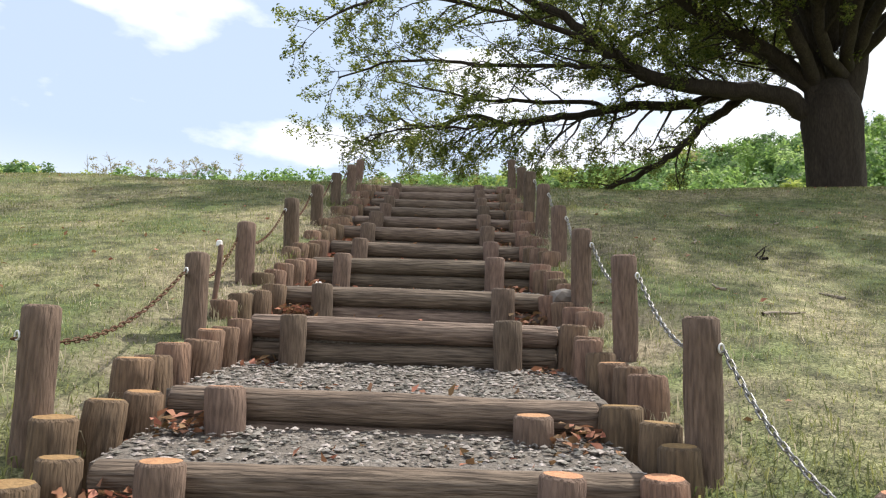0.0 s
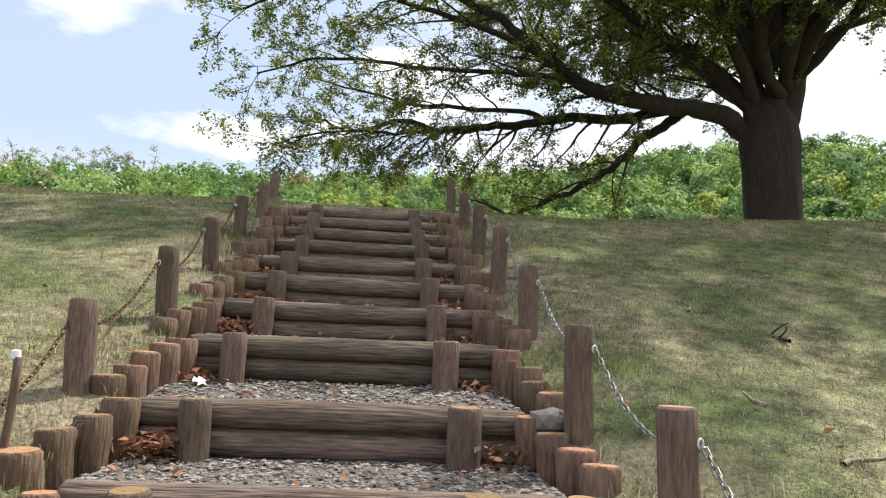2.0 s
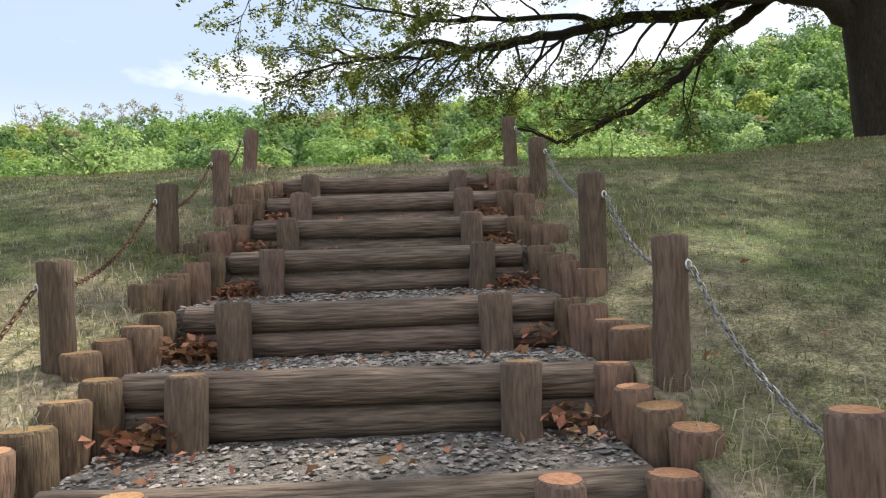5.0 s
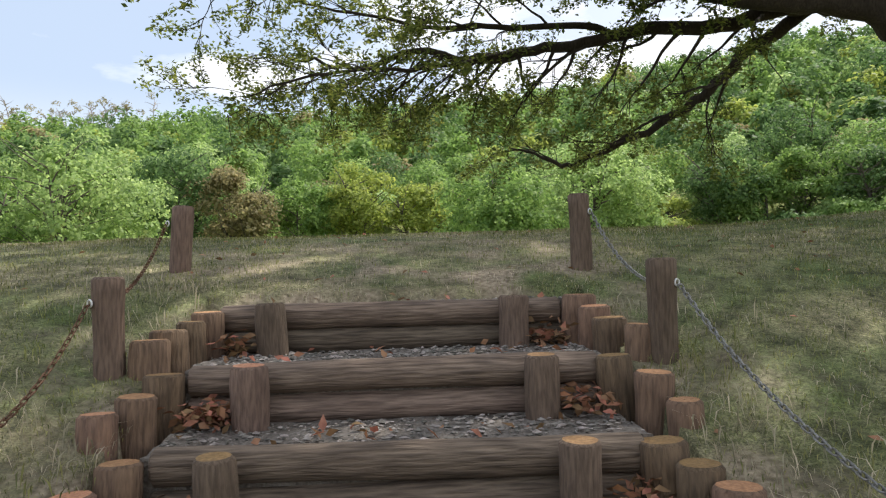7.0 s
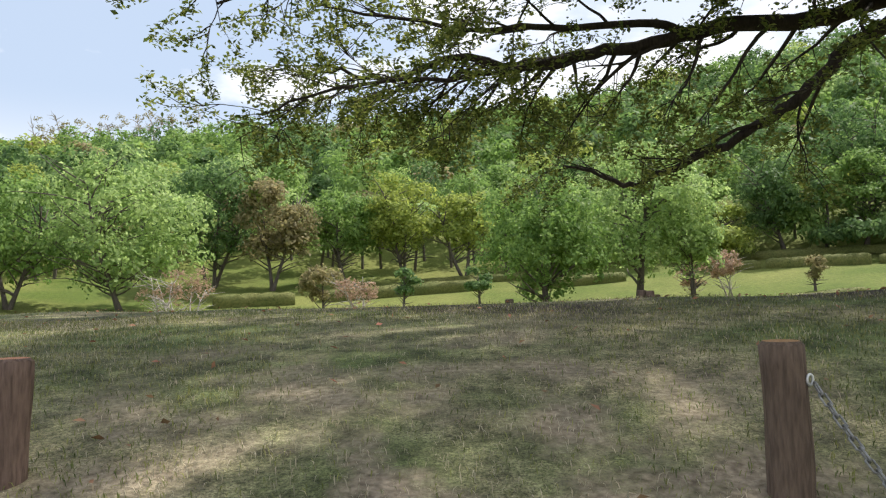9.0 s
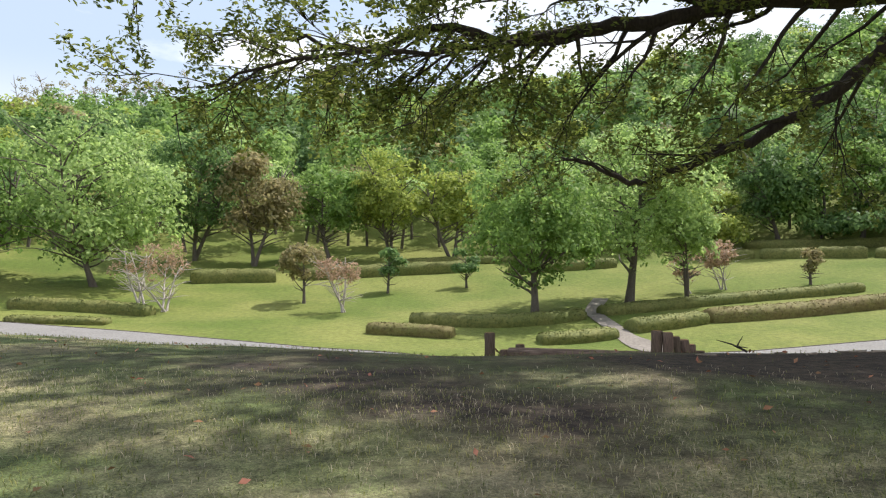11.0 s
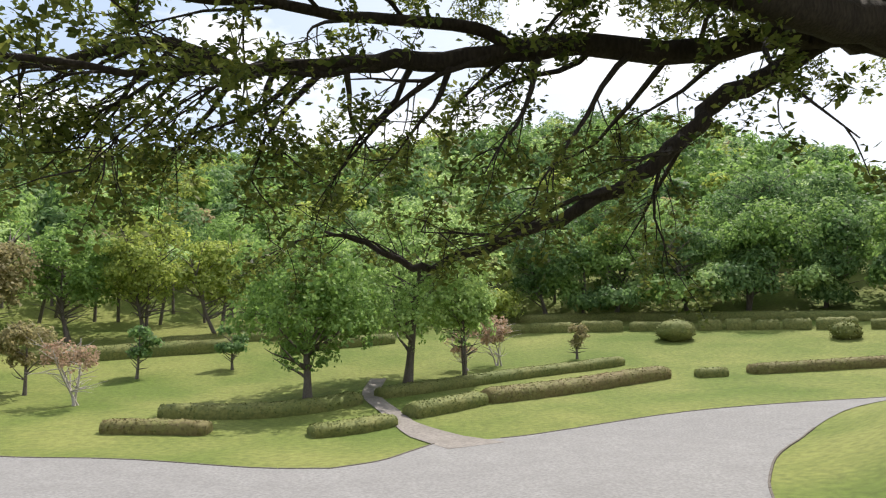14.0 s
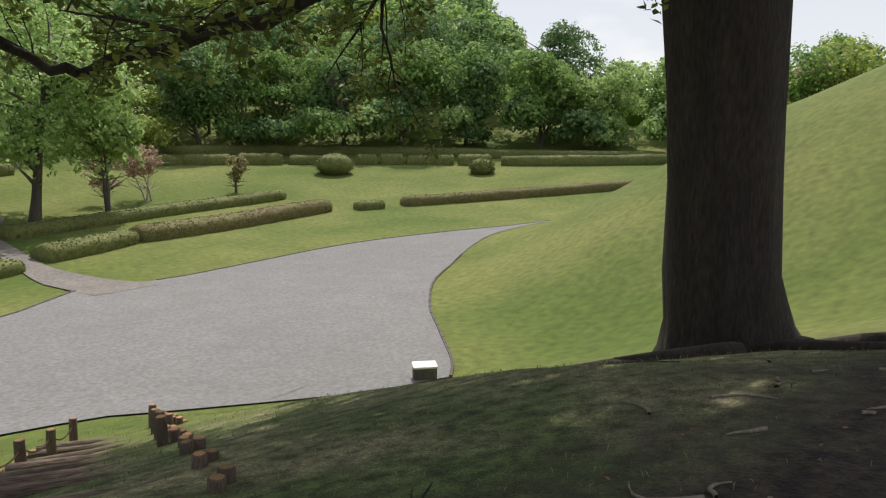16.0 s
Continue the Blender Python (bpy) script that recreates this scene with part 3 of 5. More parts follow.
eyes = [chain_post(x, y, h, "l", 3 + k, (3, 4) if k == 1 else (0, 0.8 * k % 2)) for k, (x, y, h) in enumerate(LEFT_POSTS)]
for a, b in zip(eyes, eyes[1:]):
    chain(a, b, 0.13, M_RUST, "rusty brown chain hanging between wooden posts")
eyes = [chain_post(x, y, h, "r", 23 + k) for k, (x, y, h) in enumerate(RIGHT_POSTS)]
for a, b in zip(eyes, eyes[1:]):
    chain(a, b, 0.13, M_STEEL, "grey steel chain hanging between wooden posts")

# ---- trees ----
def tube(verts, faces, pts, radii, seg=7):
    """A tapering limb through points, added to the lists."""
    base = len(verts)
    pts = [Vector(p) for p in pts]
    for k, p in enumerate(pts):
        d = pts[min(k + 1, len(pts) - 1)] - pts[max(k - 1, 0)]
        d.normalize()
        s = d.cross(Vector((0.13, 0.31, 0.94)))
        s.normalize()
        t = s.cross(d)
        for a in range(seg):
            an = 2 * math.pi * a / seg
            verts.append(p + (s * math.cos(an) + t * math.sin(an)) * radii[k])
    for k in range(len(pts) - 1):
        for a in range(seg):
            faces.append((base + k * seg + a, base + k * seg + (a + 1) % seg, base + (k + 1) * seg + (a + 1) % seg, base + (k + 1) * seg + a))
    faces.append(tuple(base + (len(pts) - 1) * seg + a for a in range(seg)))


def leaf_quads(centres, rng, size, jitter, per, flat=0.5, outward=None, loose=0.7):
    """Pointed leaf-shaped quads scattered round centres; outward: the way that each centre's leaves face."""
    c = np.repeat(np.asarray(centres, float), per, axis=0)
    n = len(c)
    c = c + rng.normal(0, 1, (n, 3)) * jitter
    if outward is None:
        d = rng.normal(0, 1, (n, 3))
        d[:, 2] = d[:, 2] * flat - 0.25
        face = rng.normal(0, 0.6, (n, 3)) + (0, 0, 1)
    else:
        face = np.repeat(np.asarray(outward, float), per, axis=0) + rng.normal(0, loose * 0.6, (n, 3))
        d = rng.normal(0, 1, (n, 3))
    d /= np.linalg.norm(d, axis=1, keepdims=True)
    s = np.cross(d, face)
    s /= np.linalg.norm(s, axis=1, keepdims=True) + 1e-9
    if outward is not None:
        d = np.cross(face, s)
        d /= np.linalg.norm(d, axis=1, keepdims=True) + 1e-9
    ln = size * rng.uniform(0.65, 1.3, (n, 1))
    w = ln * rng.uniform(0.42, 0.6, (n, 1)) * (1.0 if outward is None else 1.35)
    nrm = np.cross(s, d)
    return np.stack([c - d * ln * 0.5, c + s * w * 0.5 + d * ln * 0.08 + nrm * ln * 0.1, c + d * ln * 0.5, c - s * w * 0.5 + d * ln * 0.08 + nrm * ln * 0.1], 1)


def polyline(p, direction, length, steps, rnd, wander, droop):
    pts = [Vector(p)]
    d = Vector(direction)
    d.normalize()
    for _ in range(steps):
        d = d + Vector((rnd.gauss(0, wander), rnd.gauss(0, wander), rnd.gauss(0, wander) - droop))
        d.normalize()
        pts.append(pts[-1] + d * (length / steps))
    return pts


OAK = Vector((11.1, 22.3, 0))


def oak_limb(angle, profile, start=None):
    """Points in a vertical plane through the trunk; angle in degrees from -x towards +y."""
    c, s = math.cos(radians(angle)), math.sin(radians(angle))
    line = [Vector((OAK.x - c * u, OAK.y + s * u, z)) for u, z in profile]
    if start is not None:
        for k in range(3):
            a = radians(start + (angle - start) * k / 3)
            u, z = profile[k]
            line[k] = Vector((OAK.x - math.cos(a) * u, OAK.y + math.sin(a) * u, z))
    return line


def build_oak():
    rnd = random.Random(11)
    rng = np.random.default_rng(5)
    base = float(height(OAK.x, OAK.y)) - 0.05
    oak = empty("oak_tree", OAK.x, OAK.y, base)
    tagged(oak, "huge spreading old oak with dark trunk and fresh spring leaves", "tree")

    def local(vs):
        return [(v[0] - OAK.x, v[1] - OAK.y, v[2] - base) for v in vs]

    # trunk with a flared, ribbed foot
    verts, faces = [], []
    seg = 28
    rings = [(-0.6, 1.3), (0.0, 1.08), (0.25, 0.94), (0.7, 0.82), (1.4, 0.745), (2.6, 0.715), (3.8, 0.73), (4.8, 0.76), (5.5, 0.8), (6.1, 0.72), (6.7, 0.46)]
    for h, r in rings:
        for a in range(seg):
            an = 2 * math.pi * a / seg
            flare = max(0, 1.2 - h) * 0.16
            w = r * (1 + flare * math.sin(5 * an + 0.6) + 0.035 * math.sin(7 * an + h) + 0.02 * math.sin(13 * an + 2 * h))
            lean = 0.16 * max(0.0, 1 - h / 5.5)
            foot = 1 + 0.22 * max(0.0, 1 - h / 1.3) * math.cos(an + 0.7)
            verts.append((w * foot * math.cos(an) * 1.04 + 0.75 * lean, w * foot * math.sin(an) - 0.66 * lean, h))
    for k in range(len(rings) - 1):
        for a in range(seg):
            faces.append((k * seg + a, k * seg + (a + 1) % seg, (k + 1) * seg + (a + 1) % seg, (k + 1) * seg + a))
    faces.append(tuple((len(rings) - 1) * seg + a for a in range(seg)))
    mesh_part("trunk", verts, faces, M_OAKBARK, oak, "thick dark furrowed trunk", True)
    for k, an in enumerate((200, 235, 268, 300, 340, 20, 80, 150)):
        ln = rnd.uniform(2.0, 4.2)
        pts = []
        for s in range(8):
            u = 0.85 + ln * s / 7
            a = radians(an + 14 * math.sin(s * 0.9 + k))
            x, y = OAK.x + u * math.cos(a), OAK.y + u * math.sin(a)
            pts.append((x, y, float(height(x, y)) + 0.1 - 0.13 * s / 7))
        verts, faces = [], []
        tube(verts, faces, pts, [0.13 * (1 - s / 8) + 0.02 for s in range(8)], 8)
        mesh_part("root", local(verts), faces, M_OAKBARK, oak, smooth_faces=True)

    limbs = [
        # angle, profile of reach and level, start and end radius, crown density
        (17, [(0.3, 7.0), (1.2, 7.8), (2.0, 8.0), (2.8, 8.05), (4.1, 7.8), (5.6, 7.9), (6.7, 7.75), (7.9, 7.65), (8.8, 7.65), (9.9, 7.62), (10.5, 7.9), (11.2, 7.9), (12.2, 7.65), (13.2, 7.85), (14.2, 8.1)], 0.21, 0.025, 1.15),
        (30, [(1.8, 8.15), (2.3, 8.06), (2.9, 7.68), (3.6, 7.38), (4.0, 7.0), (4.5, 6.55), (5.2, 6.2), (5.8, 5.9), (6.8, 5.54), (7.5, 5.3), (8.0, 5.3), (8.6, 5.65), (9.3, 5.8)], 0.17, 0.022, 0.75),
        (0, [(0.3, 7.0), (1.4, 7.7), (2.7, 7.9), (4.4, 8.0), (5.6, 8.4), (6.5, 9.0), (7.5, 9.8), (9.2, 10.7), (11.2, 11.5), (13.4, 12.2)], 0.31, 0.035, 1.3),
        (3, [(5.5, 8.35), (6.6, 8.55), (8.0, 8.6), (9.8, 8.7), (11.8, 8.8), (13.2, 8.7), (14.6, 8.2)], 0.09, 0.025, 0.95),
        (-6, [(6.6, 9.1), (8.0, 9.5), (9.8, 9.8), (11.9, 9.9), (13.6, 9.6), (15.0, 8.9)], 0.1, 0.025, 0.75),
        (9, [(7.9, 7.7), (9.0, 7.5), (10.4, 7.2), (12.0, 7.1), (13.2, 7.0), (14.4, 6.6)], 0.06, 0.02, 1.2),
        (13, [(6.4, 7.85), (6.9, 8.05), (8.2, 8.1), (9.4, 8.15), (10.4, 8.2), (11.8, 8.6), (13.4, 9.0)], 0.09, 0.025, 0.9),
        (-10, [(0.3, 7.2), (1.2, 8.5), (2.6, 9.3), (4.3, 10.0), (6.5, 11.2), (9, 12.6), (11, 13.4)], 0.26, 0.04, 1.6),
        # leaf density raised on these three to shade the stairs and slope
        (-38, [(0.3, 7.2), (1.4, 8.6), (3.2, 10.2), (5.5, 11.4), (8.2, 12.2), (10.4, 12.5), (12.2, 12.3)], 0.22, 0.04, 1.9),
        (-58, [(0.3, 7.2), (1.4, 8.8), (3.2, 10.4), (5.5, 11.6), (7.8, 12.2), (9.6, 12.4)], 0.2, 0.04, 1.7),
        (-85, [(0.3, 7.4), (1.3, 9.0), (3.0, 10.6), (5.0, 11.6), (7.2, 12.2), (9.0, 12.4), (10.3, 12.2)], 0.2, 0.04, 2.1),
        # two unseen limbs, added to throw shade on the right slope
        (-108, [(0.3, 7.6), (1.3, 9.2), (3.0, 10.8), (5.0, 11.8), (7.1, 12.4), (8.4, 12.5), (9.6, 12.2)], 0.2, 0.04, 2.0),
        (-132, [(0.3, 7.6), (1.3, 9.2), (3.0, 10.8), (5.0, 11.8), (6.8, 12.3), (8.4, 12.0)], 0.19, 0.04, 2.0),
        # leaf density raised on these two to shade the hilltop soil
        (60, [(0.3, 7.4), (1.3, 8.8), (3.0, 10.6), (5.2, 12.0), (7.5, 12.6), (9.5, 12.4)], 0.22, 0.04, 2.6),
        (105, [(0.3, 7.4), (1.2, 9.0), (2.8, 10.6), (5, 12.0), (7.5, 12.4)], 0.22, 0.04, 2.0),
        (178, [(-0.1, 6.4), (0.6, 8.2), (1.0, 10.1), (1.2, 12.6), (1.4, 15.6), (1.2, 17.6)], 0.5, 0.06, 0.9),
        (190, [(0.9, 9.6), (2.4, 10.6), (4.2, 11.0), (6.0, 10.4), (7.2, 9.0)], 0.16, 0.03, 0.5),
        (240, [(0.6, 8.6), (2.0, 10.6), (4.0, 11.8), (6.2, 12.2), (8, 11.6)], 0.2, 0.04, 1.2),
        (20, [(0.1, 9.1), (0.8, 11.6), (2.4, 13.6), (4.2, 15.0), (6, 15.6)], 0.25, 0.05, 2.4),
        (-50, [(0.3, 9.6), (2.0, 12.6), (4.3, 14.2), (6.7, 15.0), (9.0, 14.8)], 0.22, 0.04, 1.8),
        # eight high limbs added for their shade on hilltop and slope, mostly unseen
        (-24, [(0.3, 9.0), (2.0, 12.4), (4.5, 14.0), (7.5, 14.8), (10.5, 14.4)], 0.22, 0.04, 2.2),
        (-72, [(0.3, 9.0), (2.0, 12.4), (4.3, 14.0), (6.9, 14.6), (9.6, 14.2)], 0.22, 0.04, 2.3),
        (-97, [(0.3, 9.2), (1.8, 12.4), (4.0, 14.0), (6.4, 14.4), (8.8, 13.8)], 0.22, 0.04, 2.2),
        (-120, [(0.3, 9.2), (1.8, 12.4), (4.2, 14.0), (7.0, 14.2)], 0.2, 0.04, 2.0),
        (45, [(0.2, 9.5), (1.4, 12.6), (3.4, 14.2), (5.6, 14.8)], 0.2, 0.04, 3.0),
        (140, [(0.2, 9.5), (1.4, 12.8), (3.0, 14.4), (4.8, 14.6)], 0.2, 0.04, 1.8),
        (80, [(0.2, 9.3), (1.6, 11.8), (3.6, 13.2), (6.0, 13.9), (8.2, 13.4)], 0.2, 0.04, 2.6),
        (32, [(0.2, 9.3), (1.8, 11.6), (4.0, 12.8), (6.6, 13.2), (8.8, 12.8)], 0.2, 0.04, 2.4),
        (0, [(0.15, 6.0), (0.35, 7.2), (0.5, 8.6), (0.75, 10.4), (1.1, 12.4), (1.4, 14.4)], 0.4, 0.08, 0.6),
    ]
    # limbs that climb from one of the two upright stems
    climbing = {7: 0, 8: 0, 9: 1, 10: 1, 11: 1, 12: 1, 13: 0, 14: 1, 17: 1}
    forks = {1: 17, 3: 0, 4: 0, 5: 17, 6: 17}  # the angle of the limb that each of these leaves
    leaves = []
    for n, (angle, profile, r0, r1, dense) in enumerate(limbs):
        raw = oak_limb(angle, profile, forks.get(n))
        if n in climbing:
            z = raw[1].z - 0.55
            stem = OAK.x + (-0.45 if climbing[n] == 0 else 0.35 + 0.2 * (z - 7.5))
            raw[0] = Vector((stem, OAK.y, z))
        pts = [Vector(p) for p in curve_points([tuple(p) for p in raw], 4)]
        for k in range(6 if n in forks else 2, len(pts)):
            pts[k] = pts[k] + Vector((rnd.gauss(0, 0.025), rnd.gauss(0, 0.05), rnd.gauss(0, 0.025)))
        verts, faces = [], []
        m = len(pts)
        radii = [r1 + (r0 - r1) * (1 - k / (m - 1)) ** 0.9 for k in range(m)]
        tube(verts, faces, pts, radii, 10)
        mesh_part("limb", local(verts), faces, M_OAKBARK, oak, smooth_faces=True)
        bverts, bfaces = [], []
        total = sum((b - a).length for a, b in zip(pts, pts[1:]))
        kids = int(total * 1.9 * dense)
        for c in range(kids):
            s = 0.22 + 0.78 * (c + rnd.random()) / kids
            k = min(m - 2, int(s * (m - 1)))
            p = pts[k].lerp(pts[k + 1], s * (m - 1) - k)
            d = (pts[k + 1] - pts[k]).normalized()
            side = Vector((d.y, -d.x, 0)) * (1 if c % 2 else -1)
            low = n in (0, 1, 5)
            lift = (rnd.uniform(-1.1, -0.1) if n == 0 else rnd.uniform(-0.5, 0.45)) if low else rnd.uniform(-0.5, 0.6)
            way = d * rnd.uniform(0.5, 1.0) + side * rnd.uniform(0.25, 0.9) + Vector((0, 0, lift))
            ln = (1.4 + 1.9 * (1 - s)) * rnd.uniform(0.65, 1.15)
            branch = polyline(p, way, ln, 7, rnd, 0.15, 0.02 if low else 0.035)
            if min(q.z for q in branch) < 4.7:
                continue
            tube(bverts, bfaces, branch, [max(0.008, min(radii[k] * 0.45, 0.05) * (1 - q / 8)) for q in range(8)], 5)
            for g in range(int(3 + ln * 2.4)):
                q = 2 + rnd.random() * 4.99
                e = int(q)
                p2 = branch[e].lerp(branch[min(e + 1, 7)], q - e)
                d2 = (branch[min(e + 1, 7)] - branch[e]).normalized()
                way2 = d2 + Vector((rnd.gauss(0, 0.7), rnd.gauss(0, 0.7), rnd.gauss(-0.05, 0.45)))
                twig = polyline(p2, way2, rnd.uniform(0.5, 1.15), 4, rnd, 0.2, 0.03)
                tube(bverts, bfaces, twig, [0.011, 0.009, 0.007, 0.005, 0.003], 4)
                for t in (2.2, 3.0, 3.5, 3.8, 4.0):
                    e = min(3, int(t))
                    leaves.append(twig[e].lerp(twig[e + 1], t - e))
        tagged(mesh_part("branchwork", local(bverts), bfaces, M_OAKBARK, oak, "thin dark twigs along a limb"), kind="stuff")
    q = leaf_quads(np.array([tuple(p) for p in leaves]), rng, 0.108, 0.08, 10)
    q -= np.array([OAK.x, OAK.y, base])
    tagged(quads_object("crown", q, M_OAKLEAF, oak, "airy crown of small fresh green leaves"), kind="stuff")


build_oak()


def small_tree(name, x, y, h, spread, low, leaf, label, seed, trunk=M_TRUNK, clumps=260, per=9, size=0.22, stems=1, trunk_r=0.14, group="", layered=False, sink=0.0):
    """A tree with tapered stem, forking limbs and a gappy crown of leaf clumps."""
    rnd, rng = random.Random(seed), np.random.default_rng(seed)
    z = float(height(x, y)) - sink
    tree = empty(name, x, y, z)
    tagged(tree, label, "tree", group)
    verts, faces = [], []
    tips = []
    for s in range(stems):
        lean = Vector((rnd.gauss(0, 0.12 * stems if stems > 1 else 0.03), rnd.gauss(0, 0.12 * stems if stems > 1 else 0.03), 1))
        stem = polyline((rnd.uniform(-0.1, 0.1) * stems, rnd.uniform(-0.1, 0.1) * stems, -0.2), lean, h * 0.8, 7, rnd, 0.06 if stems > 1 else 0.03, 0.0)
        tube(verts, faces, stem, [trunk_r * (1.25 if k == 0 else 1 - 0.8 * k / 7) for k in range(8)], 8)
        for b in range(9 + int(h)):
            k = 1 + rnd.random() * 5.9
            e = int(k)
            p = stem[e].lerp(stem[e + 1], k - e)
            if p.z < low * 0.75:
                p = stem[2]
            an = rnd.uniform(0, 6.28)
            way = Vector((math.cos(an), math.sin(an), rnd.uniform(0.15, 0.9)))
            limb = polyline(p, way, spread * rnd.uniform(0.55, 0.95), 5, rnd, 0.12, 0.0)
            tube(verts, faces, limb, [trunk_r * 0.4 * (1 - 0.17 * k2) for k2 in range(6)], 5)
            tips += [limb[3], limb[4], limb[5]]
    mesh_part("trunk", verts, faces, trunk, tree, smooth_faces=True)
    # lobes spread over the crown, each a rounded cushion of leaves
    lobes = []
    for k in range(max(7, int(clumps / 45))):
        u = rng.normal(0, 1, 3)
        u /= np.linalg.norm(u)
        r = rng.uniform(0.45, 0.78)
        c = np.array([u[0] * spread * r, u[1] * spread * r, low + (h - low) * (0.46 + 0.5 * u[2] * r)])
        if layered:
            c[2] = low + round((c[2] - low) / (h * 0.2)) * h * 0.2
        taper = 1.0 - 0.35 * max(0.0, (c[2] - low) / (h - low) - 0.5)
        c[:2] *= taper
        lobes.append((c, spread * rng.uniform(0.26, 0.44)))
    pick = rng.integers(len(lobes), size=clumps)
    u = rng.normal(0, 1, (clumps, 3))
    u /= np.linalg.norm(u, axis=1, keepdims=True)
    u[:, 2] = np.where(u[:, 2] < -0.35, -u[:, 2], u[:, 2])
    rad = np.array([lobes[k][1] for k in pick])[:, None]
    squash = (1, 1, 0.35) if layered else (1, 1, 0.8)
    centres = np.array([lobes[k][0] for k in pick]) + u * rad * rng.uniform(0.72, 1.05, (clumps, 1)) * squash
    q = leaf_quads(centres, rng, size, size * 0.55, per, outward=u + (0, 0, 0.25), loose=1.0)
    tagged(quads_object("crown", q, leaf, tree), kind="stuff")
    return tree


L = M_LEAF
small_tree("tree", 8.2, 63.8, 11.6, 5.8, 1.5, L["fresh"], "broad green tree with forking trunk beside the hedge", 1, clumps=2200, per=8, size=0.28, stems=1, trunk_r=0.3)
small_tree("tree", 16.3, 68.2, 14.2, 6.8, 1.8, L["pale"], "tall tree with pale young leaves beside the path", 2, clumps=2600, per=8, size=0.29, stems=1, trunk_r=0.34)
small_tree("tree", 20.6, 67.6, 8.6, 2.6, 2.0, L["pale"], "slim tree with pale leaves above the hedges", 3, clumps=420, size=0.3, stems=2)
small_tree("small_tree", -9.0, 69.9, 5.0, 2.5, 1.7, L["brown"], "small tree with reddish brown young leaves on the lawn", 4, clumps=300, size=0.24)
small_tree("small_tree", -5.5, 65.8, 5.4, 2.4, 1.5, L["red"], "slender pale-stemmed tree with thin reddish leaves", 5, M_PALETRUNK, clumps=170, per=6, size=0.2, stems=3, trunk_r=0.09)
small_tree("pine_tree", -2.7, 75.1, 3.9, 1.6, 1.1, L["dark"], "small dark clipped pine with tiered crown on the lawn", 6, clumps=170, size=0.28, layered=True)
small_tree("pine_tree", 4.2, 77.6, 3.5, 1.5, 1.0, L["dark"], "small dark clipped pine with tiered crown on the lawn", 7, clumps=150, size=0.28, layered=True)
small_tree("pine_tree", 32.4, 71.6, 3.0, 1.25, 0.7, L["brown"], "small tiered pine above the long hedge", 8, clumps=110, size=0.26, layered=True)
small_tree("small_tree", 22.1, 71.4, 3.8, 1.6, 1.2, L["red"], "thin reddish young tree above the hedge", 9, M_PALETRUNK, clumps=110, per=6, size=0.2, stems=2, trunk_r=0.08)
small_tree("small_tree", 25.4, 72.2, 4.4, 2.2, 1.3, L["red"], "reddish young tree above the hedge", 10, M_PALETRUNK, clumps=190, per=7, size=0.22, stems=3, trunk_r=0.08)
small_tree("small_tree", -20.8, 67.4, 5.6, 2.4, 1.6, L["red"], "bare-looking pale-stemmed tree with few reddish leaves", 12, M_PALETRUNK, clumps=130, per=5, size=0.18, stems=3, trunk_r=0.1)
small_tree("small_tree", -18.2, 65.0, 5.3, 2.2, 1.6, L["red"], "bare-looking pale-stemmed tree with few reddish leaves", 13, M_PALETRUNK, clumps=120, per=5, size=0.18, stems=3, trunk_r=0.1)

EDGE_TREES = [
    # x, y, height, spread, lowest leaves, leaf set
    (-27, 74, 15, 8.0, 1.2, "pale"), (-37, 74, 12, 7.0, 1.0, "fresh"), (-46, 70, 12, 6.5, 0.8, "fresh"), (-17, 88, 13, 5.0, 2.0, "brown"), (-10, 92, 12, 4.2, 2, "fresh"),
    (-3, 93, 13, 5.4, 2.6, "yellow"), (3.5, 92, 11, 4.6, 2.4, "yellow"), (9, 96, 8, 3.2, 1.6, "fresh"), (16, 98, 15, 5.5, 2.0, "dark"), (24, 97, 15, 5.5, 2.0, "fresh"),
    (33, 93, 7, 3.6, 0.6, "yellow"), (40, 92, 13, 5.2, 1.0, "dark"), (48, 90, 12, 5.0, 1.0, "fresh"), (54, 85, 11, 4.6, 1.2, "dark"), (60, 82, 12, 5.2, 1.2, "fresh"),
    (66, 77, 12, 5.0, 1.0, "dark"), (71, 70, 12, 5.4, 1.2, "fresh"), (76, 64, 11, 5.0, 0.8, "pale"), (84, 60, 11, 5.0, 0.6, "fresh"), (90, 53, 11, 5.0, 0.8, "yellow"),
    (98, 46, 11, 5.5, 0.8, "fresh"), (-56, 78, 13, 6.5, 1, "fresh"), (-24, 90, 15, 6, 2, "dark"), (52, 97, 16, 6, 2, "dark"), (68, 86, 16, 6, 2, "dark"), (80, 72, 15, 6, 2, "dark"),
]
for k, (x, y, h, s, low, kind) in enumerate(EDGE_TREES):
    words = {"pale": "pale green", "fresh": "fresh green", "brown": "brownish", "yellow": "yellow-green", "dark": "dark green"}[kind]
    small_tree("tree", x, y, h, s, low, L[kind], words + " broadleaf tree at the edge of the wood", 40 + k, clumps=int(230 * s), per=6, size=0.39, trunk_r=0.22, group="trees at the wood's edge", stems=2)


